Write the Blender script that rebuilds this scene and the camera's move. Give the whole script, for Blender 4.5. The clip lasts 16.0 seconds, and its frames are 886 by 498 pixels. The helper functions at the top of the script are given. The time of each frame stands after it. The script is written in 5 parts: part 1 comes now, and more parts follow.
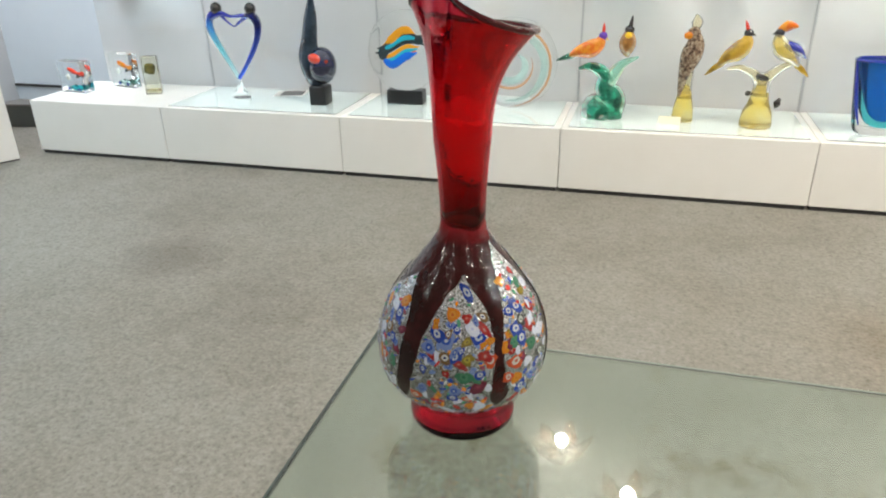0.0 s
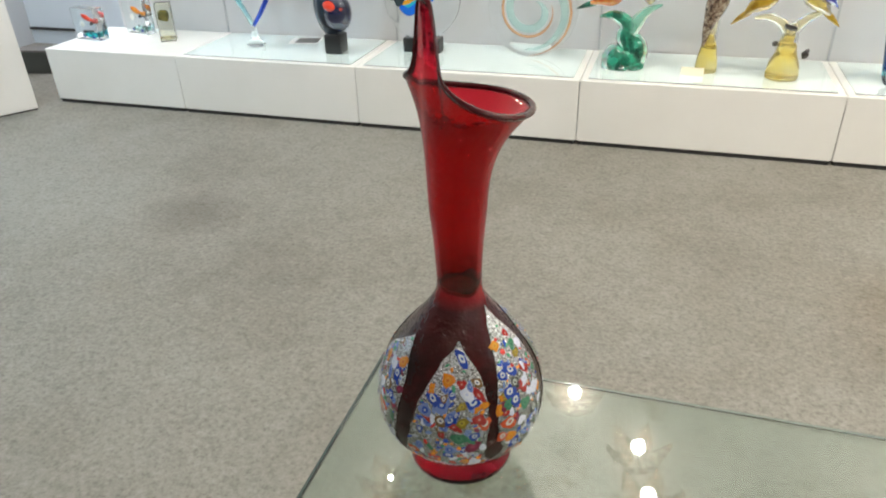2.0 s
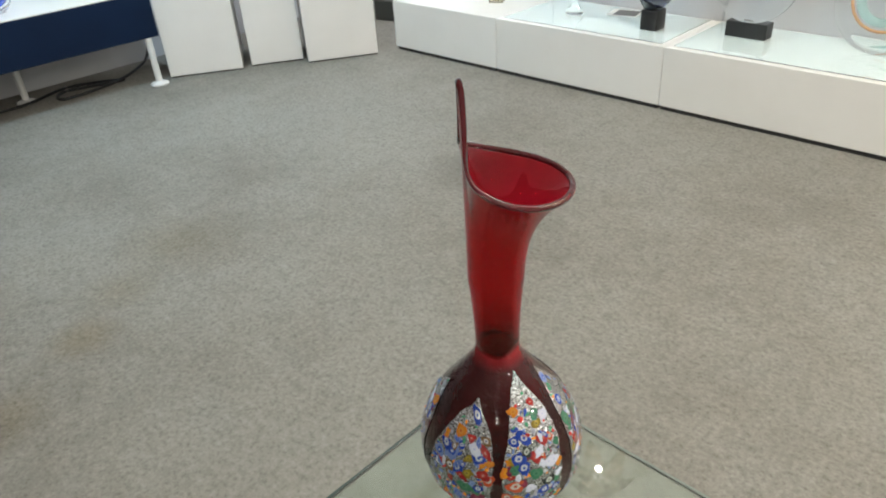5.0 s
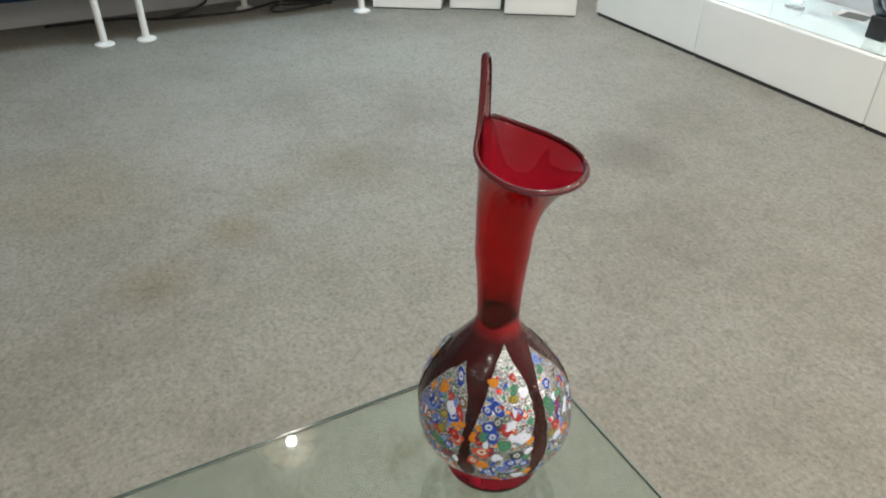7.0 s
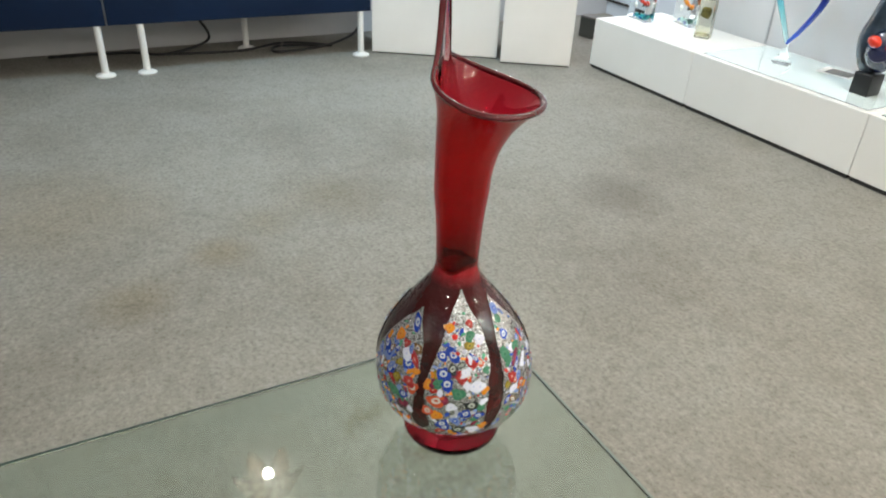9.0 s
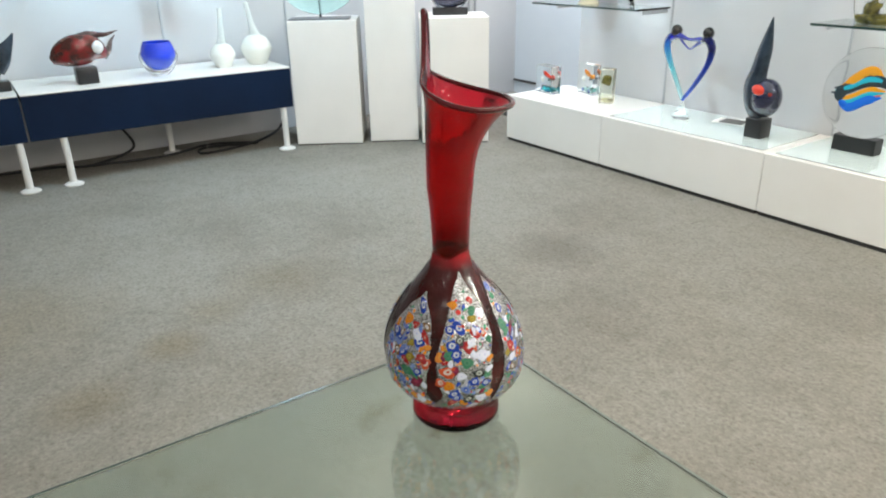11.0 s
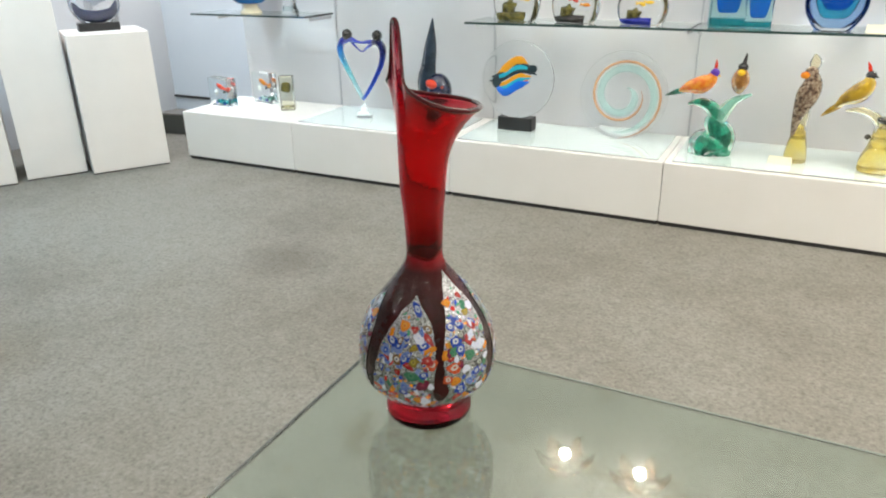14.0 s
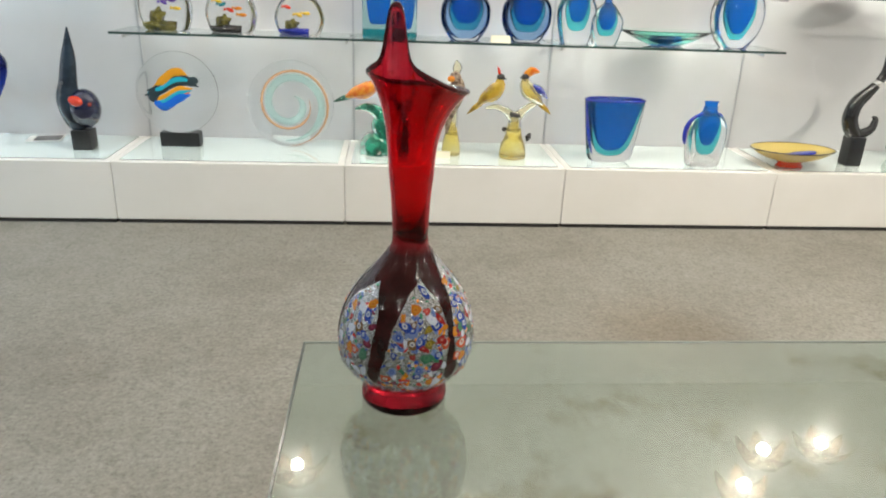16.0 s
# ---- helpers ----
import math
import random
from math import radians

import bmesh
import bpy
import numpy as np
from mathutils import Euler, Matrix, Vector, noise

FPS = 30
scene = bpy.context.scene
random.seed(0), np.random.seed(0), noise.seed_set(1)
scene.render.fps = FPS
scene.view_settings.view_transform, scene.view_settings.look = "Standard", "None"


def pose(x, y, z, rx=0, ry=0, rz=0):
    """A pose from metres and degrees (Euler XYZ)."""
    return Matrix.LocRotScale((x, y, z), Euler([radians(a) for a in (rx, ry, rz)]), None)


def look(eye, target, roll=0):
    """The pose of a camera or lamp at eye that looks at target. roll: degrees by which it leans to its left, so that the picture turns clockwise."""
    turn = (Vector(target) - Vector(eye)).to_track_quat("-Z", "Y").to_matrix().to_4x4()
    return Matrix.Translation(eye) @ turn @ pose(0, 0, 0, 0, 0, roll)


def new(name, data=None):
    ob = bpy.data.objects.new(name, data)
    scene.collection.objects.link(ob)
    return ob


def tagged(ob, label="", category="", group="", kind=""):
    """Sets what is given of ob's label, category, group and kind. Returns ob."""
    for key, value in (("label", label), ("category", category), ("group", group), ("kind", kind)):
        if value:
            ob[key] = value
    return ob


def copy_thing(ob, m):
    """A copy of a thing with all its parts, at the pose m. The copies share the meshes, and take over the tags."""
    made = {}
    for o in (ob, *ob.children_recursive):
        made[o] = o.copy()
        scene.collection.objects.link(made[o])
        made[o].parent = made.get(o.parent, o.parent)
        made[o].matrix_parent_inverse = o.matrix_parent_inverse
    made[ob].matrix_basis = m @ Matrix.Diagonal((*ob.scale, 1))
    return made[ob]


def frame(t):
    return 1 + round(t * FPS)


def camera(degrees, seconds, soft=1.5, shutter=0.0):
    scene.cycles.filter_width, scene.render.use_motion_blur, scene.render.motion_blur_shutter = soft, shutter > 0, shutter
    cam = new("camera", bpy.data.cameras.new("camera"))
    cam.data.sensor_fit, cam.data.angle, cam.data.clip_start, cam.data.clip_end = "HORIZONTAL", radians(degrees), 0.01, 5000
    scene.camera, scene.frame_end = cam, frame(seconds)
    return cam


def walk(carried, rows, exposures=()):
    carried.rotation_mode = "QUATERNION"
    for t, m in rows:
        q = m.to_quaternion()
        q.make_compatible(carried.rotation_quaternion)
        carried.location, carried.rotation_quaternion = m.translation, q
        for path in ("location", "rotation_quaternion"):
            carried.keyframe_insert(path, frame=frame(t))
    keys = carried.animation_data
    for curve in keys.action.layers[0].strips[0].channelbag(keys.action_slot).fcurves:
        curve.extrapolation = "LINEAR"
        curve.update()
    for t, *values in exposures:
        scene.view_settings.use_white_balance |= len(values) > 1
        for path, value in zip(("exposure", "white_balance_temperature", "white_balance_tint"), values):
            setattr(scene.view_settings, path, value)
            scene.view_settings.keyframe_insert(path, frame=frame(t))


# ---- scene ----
cam = camera(63.7, 16.0, 2.0)
PATH = [
    (0, (0.107, -0.42, 1.069), (-0.395, 1.328, 0.237), -1.1),
    (0.5, (0.112, -0.41, 1.091), (-0.407, 1.299, 0.191), -1.7),
    (1, (0.115, -0.399, 1.11), (-0.429, 1.251, 0.12), -2.3),
    (1.5, (0.115, -0.39, 1.132), (-0.429, 1.26, 0.141), -2.0),
    (2, (0.114, -0.383, 1.148), (-0.421, 1.267, 0.153), -1.8),
    (2.5, (0.117, -0.379, 1.171), (-0.436, 1.248, 0.148), -1.5),
    (3, (0.124, -0.359, 1.188), (-0.469, 1.226, 0.124), -1.2),
    (3.5, (0.149, -0.345, 1.194), (-0.567, 1.169, 0.102), -2.8),
    (3.7, (0.163, -0.336, 1.192), (-0.64, 1.134, 0.1), -3.1),
    (5.8, (0.288, -0.253, 1.216), (-1.082, 0.746, 0.154), -2.3),
    (6, (0.293, -0.243, 1.217), (-1.103, 0.705, 0.144), -1.5),
    (6.5, (0.302, -0.224, 1.209), (-1.141, 0.616, 0.108), -0.4),
    (7, (0.324, -0.217, 1.215), (-1.125, 0.565, 0.08), 0.7),
    (7.5, (0.343, -0.213, 1.205), (-1.11, 0.545, 0.058), 2.8),
    (8, (0.349, -0.205, 1.193), (-1.121, 0.568, 0.078), 3.5),
    (8.5, (0.359, -0.209, 1.176), (-1.141, 0.586, 0.119), 2.8),
    (8.7, (0.366, -0.211, 1.166), (-1.142, 0.598, 0.13), 2.9),
    (10.8, (0.42, -0.288, 1.112), (-1.108, 0.726, 0.315), -0.8),
    (11, (0.435, -0.306, 1.118), (-1.079, 0.742, 0.336), -1.0),
    (11.5, (0.444, -0.33, 1.12), (-1.054, 0.776, 0.391), -1.9),
    (12, (0.439, -0.346, 1.122), (-1.007, 0.826, 0.389), -1.2),
    (12.5, (0.408, -0.366, 1.123), (-0.941, 0.917, 0.393), -1.5),
    (13, (0.378, -0.411, 1.13), (-0.819, 1.001, 0.373), -1.6),
    (13.5, (0.322, -0.443, 1.126), (-0.743, 1.071, 0.368), -1.3),
    (14, (0.26, -0.477, 1.123), (-0.573, 1.167, 0.345), -1.0),
    (14.5, (0.179, -0.494, 1.109), (-0.395, 1.266, 0.353), 0.7),
    (15, (0.109, -0.517, 1.108), (-0.225, 1.303, 0.349), 2.0),
    (15.5, (0.041, -0.538, 1.103), (0.016, 1.33, 0.39), 4.9),
    (16, (-0.018, -0.559, 1.101), (0.133, 1.297, 0.369), 2.2),
]
walk(cam, [(t, look(eye, target, roll)) for t, eye, target, roll in PATH],
     exposures=[(0, 0.09), (1.5, 0.07), (3.5, -0.02), (6, 0.0), (7, 0.10), (8.5, 0.18), (11, 0.19), (14.5, 0.14), (16, -0.02)])

# ---- world and lights ----
T = 0.7322          # height of the glass table's top face
FLOOR = -0.012    # the carpet
PLINTH = 0.27     # height of the display plinths
SHELF = 0.795     # top of the long glass shelf
WALL_Y, WALL_X, CEIL = 3.06, -4.15, 2.65

world = bpy.data.worlds.new("world")
world.use_nodes = True
world.node_tree.nodes["Background"].inputs[0].default_value = (0.8, 0.88, 1, 1)
world.node_tree.nodes["Background"].inputs[1].default_value = 0.3
scene.world = world

# pendants in front of the display wall, fill downlights over the rest: x, y, watts, size of the bulb
PENDANTS = [(-0.39, 1.90, 12, 0.024), (-0.08, 1.91, 15, 0.024), (0.19, 1.67, 7.5), (0.24, 1.45, 4), (-0.65, 1.28, 2.5, 0.010), (-1.46, 0.13, 5, 0.018), (-1.66, 1.01, 7, 0.050),
            # the last, at x -2.3, is unseen fill added for plinths and pedestals
            (1.65, 1.96, 20), (1.45, 1.73, 22), (1.94, 2.0, 28), (-2.3, 1.9, 12)]
# unseen lamps placed as fill; the first two only brighten the carpet
FILL_DOWNLIGHTS = [(1.3, 0.7, 4.5), (2.8, 0.8, 36), (0.9, -1.4, 3), (-0.6, -1.7, 1), (2.2, -0.4, 13), (-2.2, -1.2, 4), (2.0, -2.4, 13), (0.2, -2.6, 4)]
# unseen cool fill added for the bluish light at the back left
COOL_FILL = [(-2.7, 0.9, 31), (-3.1, 2.6, 13), (-3.4, 3.3, 11)]
LAMP_Z = 2.3
WARM = (1.0, 0.948, 0.835)


def lamp(x, y, watts, colour):
    data = bpy.data.lights.new("fill_beam", "AREA")
    data.shape, data.size, data.energy, data.color = "DISK", 0.075, watts, colour
    ob = new("fill_beam", data)
    ob.location = (x, y, LAMP_Z - 0.004)
    return ob


def bulb_light(x, y, watts, colour, size):
    data = bpy.data.lights.new("bulb_light", "POINT")
    data.shadow_soft_size, data.energy, data.color = size, watts, colour
    ob = new("bulb_light", data)
    ob.location = (x, y, LAMP_Z)
    return ob


# ---- materials ----
def mat(name, colour=(0.8, 0.8, 0.8), rough=0.5, metal=0.0, transmission=0.0, ior=1.5, coat=0.0):
    m = bpy.data.materials.new(name)
    m.use_nodes = True
    b = m.node_tree.nodes["Principled BSDF"]
    b.inputs["Base Color"].default_value = (*colour, 1)
    b.inputs["Roughness"].default_value = rough
    b.inputs["Metallic"].default_value = metal
    b.inputs["Transmission Weight"].default_value = transmission
    b.inputs["IOR"].default_value = ior
    b.inputs["Coat Weight"].default_value = coat
    return m


def bsdf(m):
    return m.node_tree.nodes["Principled BSDF"]


def node(m, kind, **inputs):
    n = m.node_tree.nodes.new(kind)
    for key, value in inputs.items():
        n.inputs[key.replace("_", " ")].default_value = value
    return n


def link(m, a, b):
    m.node_tree.links.new(a, b)


def noise_of(m, scale, detail=4.0, rough=0.6, space="Object"):
    tc = node(m, "ShaderNodeTexCoord")
    n = node(m, "ShaderNodeTexNoise", Scale=scale, Detail=detail, Roughness=rough)
    link(m, tc.outputs[space], n.inputs["Vector"])
    return n


def ramp(m, factor, stops, constant=False):
    r = node(m, "ShaderNodeValToRGB")
    if constant:
        r.color_ramp.interpolation = "CONSTANT"
    e = r.color_ramp.elements
    while len(e) < len(stops):
        e.new(0.5)
    for s, (p, c) in zip(e, stops):
        s.position, s.color = p, (*c, 1)
    link(m, factor, r.inputs[0])
    return r


def mix(m, factor, a, b, blend="MIX"):
    n = node(m, "ShaderNodeMix")
    n.data_type, n.blend_type = "RGBA", blend
    for socket, value in ((n.inputs[0], factor), (n.inputs[6], a), (n.inputs[7], b)):
        if hasattr(value, "links"):
            link(m, value, socket)
        else:
            socket.default_value = value if isinstance(value, float) else (*value, 1)
    return n


def bump(m, height, strength, distance):
    b = node(m, "ShaderNodeBump", Strength=strength, Distance=distance)
    link(m, height, b.inputs["Height"])
    link(m, b.outputs[0], bsdf(m).inputs["Normal"])
    return b


def painted(name, colour, dirt, rough=0.5, scale=3.0):
    """Paint or laminate with faint clouding, scuffs and roller grain."""
    m = mat(name, colour, rough)
    cloud = noise_of(m, scale, 5)
    c = ramp(m, cloud.outputs[0], [(0.35, dirt), (0.62, colour)])
    link(m, c.outputs[0], bsdf(m).inputs["Base Color"])
    grain = noise_of(m, 350, 2)
    bump(m, grain.outputs[0], 0.08, 0.002)
    return m


def glass(name, colour, rough=0.0, ior=1.5):
    return mat(name, colour, rough, transmission=1.0, ior=ior)


def swirl_glass(name, a, b, scale, transmission=0.7, c=None):
    """Coloured glass with clouds of two or three colours in it."""
    m = mat(name, a, 0.04, transmission=transmission)
    n = noise_of(m, scale, 3)
    stops = [(0.40, a), (0.58, b)] if c is None else [(0.36, a), (0.48, b), (0.62, c)]
    link(m, ramp(m, n.outputs[0], stops).outputs[0], bsdf(m).inputs["Base Color"])
    return m


# carpet: short grey-beige loop pile, speckled, with worn and stained patches
CARPET = mat("carpet", (0.3, 0.29, 0.27), 0.95)
fleck = noise_of(CARPET, 78, 3, 0.72)
tuft = noise_of(CARPET, 30, 4, 0.7)
wear = noise_of(CARPET, 1.1, 8, 0.68)
fl = ramp(CARPET, fleck.outputs[0], [(0.32, (0.170, 0.158, 0.136)), (0.43, (0.229, 0.216, 0.190)), (0.55, (0.258, 0.244, 0.217)), (0.68, (0.298, 0.283, 0.254))])
tf = ramp(CARPET, tuft.outputs[0], [(0.34, (0.84, 0.835, 0.82)), (0.46, (0.95, 0.95, 0.945)), (0.64, (1.03, 1.03, 1.03))])
wr = ramp(CARPET, wear.outputs[0], [(0.34, (0.78, 0.76, 0.725)), (0.47, (0.93, 0.92, 0.90)), (0.56, (1, 1, 1)), (0.68, (1.06, 1.06, 1.06))])
m1 = mix(CARPET, 1.0, fl.outputs[0], tf.outputs[0], "MULTIPLY")
m2 = mix(CARPET, 1.0, m1.outputs[2], wr.outputs[0], "MULTIPLY")


def stain(m, before, x, y, radius, colour):
    """A soft-edged spill of its own shape on the carpet."""
    tc = node(m, "ShaderNodeTexCoord")
    wob = noise_of(m, 2.6, 4)
    d = node(m, "ShaderNodeVectorMath")
    d.operation = "DISTANCE"
    link(m, tc.outputs["Object"], d.inputs[0])
    d.inputs[1].default_value = (x, y, 0)
    a = node(m, "ShaderNodeMath")
    a.operation = "MULTIPLY_ADD"
    link(m, wob.outputs[0], a.inputs[0])
    a.inputs[1].default_value = radius * 1.3
    link(m, d.outputs["Value"], a.inputs[2])
    r = ramp(m, a.outputs[0], [(radius * 0.9, colour), (radius * 1.9, (1, 1, 1))])
    return mix(m, 1.0, before, r.outputs[0], "MULTIPLY").outputs[2]


out = m2.outputs[2]
for sx, sy, sr, sc in ((-1.5, 1.56, 0.17, (0.72, 0.70, 0.68)), (-1.64, 0.10, 0.10, (0.87, 0.80, 0.69)), (-1.79, 0.28, 0.12, (0.92, 0.88, 0.81)), (-1.46, -0.18, 0.12, (0.92, 0.87, 0.78)), (-2.1, -0.35, 0.34, (0.93, 0.88, 0.80)),
                       (-1.9, 0.55, 0.2, (0.86, 0.82, 0.74)), (0.9, 1.5, 0.3, (0.93, 0.87, 0.8))):
    out = stain(CARPET, out, sx, sy, sr, sc)
link(CARPET, out, bsdf(CARPET).inputs["Base Color"])
bump(CARPET, fleck.outputs[0], 0.5, 0.004)

WALL = painted("white_wall_panel", (0.555, 0.556, 0.566), (0.52, 0.522, 0.534), 0.35, 1.5)
NICHE = painted("pale_blue_wall", (0.76, 0.81, 0.86), (0.72, 0.775, 0.83), 0.6, 1.5)
CEILING = painted("ceiling_paint", (0.85, 0.85, 0.84), (0.82, 0.82, 0.81), 0.8)
LAMINATE = painted("cream_laminate", (0.90, 0.878, 0.84), (0.86, 0.835, 0.79), 0.32, 2.0)
PEDESTAL = painted("white_pedestal_paint", (0.84, 0.81, 0.775), (0.80, 0.77, 0.735), 0.45, 2.5)
# near-black: paints the shade in gaps under the furniture; also colours the wall trim
SHADOW_GAP = mat("gap_shade_and_trim", (0.035, 0.033, 0.032), 0.8)
CHROME = mat("brushed_steel", (0.62, 0.62, 0.62), 0.3, 1.0)
JOINT = mat("grey_joint_strip", (0.38, 0.39, 0.41), 0.5)
NAVY = painted("navy_fascia", (0.003, 0.013, 0.040), (0.0025, 0.010, 0.030), 0.55)
bsdf(NAVY).inputs["Specular IOR Level"].default_value = 0.15
WHITE_LEG = painted("white_leg_enamel", (0.78, 0.77, 0.75), (0.7, 0.69, 0.66), 0.35)
TABLE_GLASS = glass("greenish_table_glass", (0.71, 0.825, 0.77))
# greenish, with a few brownish grime marks
grime = noise_of(TABLE_GLASS, 11, 6, 0.7)
gr = ramp(TABLE_GLASS, grime.outputs[0], [(0.56, (0.71, 0.825, 0.77)), (0.67, (0.50, 0.52, 0.38))])
link(TABLE_GLASS, gr.outputs[0], bsdf(TABLE_GLASS).inputs["Base Color"])
# wiped with a cloth: a faint film of smears
bsdf(TABLE_GLASS).inputs["Coat Roughness"].default_value = 0.13
smear = noise_of(TABLE_GLASS, 7, 5, 0.65)
sr = ramp(TABLE_GLASS, smear.outputs[0], [(0.40, (0.02, 0.02, 0.02)), (0.70, (0.16, 0.16, 0.16))])
link(TABLE_GLASS, sr.outputs[0], bsdf(TABLE_GLASS).inputs["Coat Weight"])
SHELF_GLASS = glass("shelf_glass", (0.86, 0.95, 0.94))
GLASS_EDGE = mat("dark_green_glass_edge", (0.02, 0.05, 0.045), 0.15, coat=1.0)
# lit copy of the edge green: the back edge's highlight is in the colour
BACK_EDGE = mat("lit_glass_edge", (0.22, 0.26, 0.235), 0.12, coat=1.0)
PLATE_GLASS = glass("pale_plate_glass", (0.86, 0.945, 0.955))
BLACK = mat("black_glass_block", (0.008, 0.008, 0.009), 0.12, coat=1.0)
BLACK_PAINT = mat("black_lacquer", (0.012, 0.012, 0.013), 0.35)
CABLE = mat("black_cable", (0.012, 0.012, 0.013), 0.5)
PAPER = painted("cream_card", (0.86, 0.80, 0.62), (0.8, 0.74, 0.56), 0.7)
GREY_CARD = mat("grey_card", (0.16, 0.15, 0.145), 0.6)
# emission for the lens of the added fill lamps
GLOW = mat("fill_lens")
bsdf(GLOW).inputs["Emission Color"].default_value = (1, 0.95, 0.86, 1)
bsdf(GLOW).inputs["Emission Strength"].default_value = 60

# ruby glass: cased thinly on the neck, thick and garnet-dark round the shoulder
RUBY = glass("ruby_glass", (0.70, 0.03, 0.05), ior=1.38)
rz = node(RUBY, "ShaderNodeSeparateXYZ")
rt = node(RUBY, "ShaderNodeTexCoord")
link(RUBY, rt.outputs["Object"], rz.inputs[0])
rs = node(RUBY, "ShaderNodeMath")
rs.operation = "MULTIPLY"
link(RUBY, rz.outputs[2], rs.inputs[0])
rs.inputs[1].default_value = 2.5
rr = ramp(RUBY, rs.outputs[0], [(0.010, (0.12, 0.004, 0.010)), (0.022, (0.27, 0.006, 0.016)), (0.060, (0.22, 0.005, 0.012)), (0.082, (0.10, 0.003, 0.008)), (0.385, (0.26, 0.006, 0.011)), (0.430, (0.46, 0.010, 0.020)),
                               (0.48, (0.68, 0.016, 0.038)), (0.60, (0.72, 0.018, 0.044)), (0.68, (0.62, 0.014, 0.034)), (0.78, (0.48, 0.010, 0.024))])
link(RUBY, rr.outputs[0], bsdf(RUBY).inputs["Base Color"])
rn = noise_of(RUBY, 75, 3)
bump(RUBY, rn.outputs[0], 0.08, 0.002)
RUBY_DEEP = mat("deep_garnet_glass", (0.07, 0.006, 0.006), 0.02, ior=1.42)
dn = noise_of(RUBY_DEEP, 38, 4)
garnet = ramp(RUBY_DEEP, dn.outputs[0], [(0.35, (0.016, 0.005, 0.004)), (0.65, (0.048, 0.006, 0.006))])
dz_ = node(RUBY_DEEP, "ShaderNodeSeparateXYZ")
link(RUBY_DEEP, node(RUBY_DEEP, "ShaderNodeTexCoord").outputs["Object"], dz_.inputs[0])
thin = node(RUBY_DEEP, "ShaderNodeMapRange")
link(RUBY_DEEP, dz_.outputs[2], thin.inputs[0])
thin.inputs[1].default_value, thin.inputs[2].default_value = 0.118, 0.146
paler = mix(RUBY_DEEP, thin.outputs[0], garnet.outputs[0], (0.05, 0.005, 0.006))
neck_ = node(RUBY_DEEP, "ShaderNodeMapRange")
link(RUBY_DEEP, dz_.outputs[2], neck_.inputs[0])
neck_.inputs[1].default_value, neck_.inputs[2].default_value = 0.149, 0.159
paler = mix(RUBY_DEEP, neck_.outputs[0], paler.outputs[2], (0.25, 0.007, 0.011))
link(RUBY_DEEP, paler.outputs[2], bsdf(RUBY_DEEP).inputs["Base Color"])
bump(RUBY_DEEP, noise_of(RUBY_DEEP, 130, 2).outputs[0], 0.45, 0.002)
RUBY_RIM = mat("maroon_rim_glass", (0.075, 0.005, 0.008), 0.04)
bump(RUBY_RIM, noise_of(RUBY_RIM, 150, 2).outputs[0], 0.35, 0.003)
# silver leaf under clear glass, crackled to pale flakes over grey
LEAF = mat("silver_leaf", (0.7, 0.69, 0.66), 0.27, 0.92, coat=0.5)
lv = node(LEAF, "ShaderNodeTexVoronoi", Scale=620.0)
lt = node(LEAF, "ShaderNodeTexCoord")
link(LEAF, lt.outputs["Object"], lv.inputs["Vector"])
ln = noise_of(LEAF, 900, 3, 0.7)
lc = ramp(LEAF, ln.outputs[0], [(0.38, (0.035, 0.03, 0.024)), (0.48, (0.34, 0.335, 0.33)), (0.60, (0.76, 0.77, 0.81))])
link(LEAF, lc.outputs[0], bsdf(LEAF).inputs["Base Color"])
bump(LEAF, lv.outputs["Distance"], 0.8, 0.0008)


def cane(name, outer, ring, core):
    """A slice of patterned cane: a core, a scalloped ring and a rim, varied from slice to slice."""
    m = mat(name, outer, 0.12, coat=1.0)
    tc = node(m, "ShaderNodeTexCoord")
    info = node(m, "ShaderNodeObjectInfo")
    sep = node(m, "ShaderNodeSeparateXYZ")
    link(m, tc.outputs["Object"], sep.inputs[0])
    flat = node(m, "ShaderNodeCombineXYZ")
    link(m, sep.outputs[0], flat.inputs[0])
    link(m, sep.outputs[1], flat.inputs[1])
    length = node(m, "ShaderNodeVectorMath")
    length.operation = "LENGTH"
    link(m, flat.outputs[0], length.inputs[0])
    wob = noise_of(m, 2.2, 2)
    wob.noise_dimensions = "4D"
    link(m, info.outputs["Random"], wob.inputs["W"])
    add = node(m, "ShaderNodeMath")
    add.operation = "MULTIPLY_ADD"
    link(m, wob.outputs[0], add.inputs[0])
    add.inputs[1].default_value = 0.45
    link(m, length.outputs["Value"], add.inputs[2])
    r = ramp(m, add.outputs[0], [(0.0, core), (0.42, ring), (0.72, outer)], True)
    link(m, r.outputs[0], bsdf(m).inputs["Base Color"])
    return m


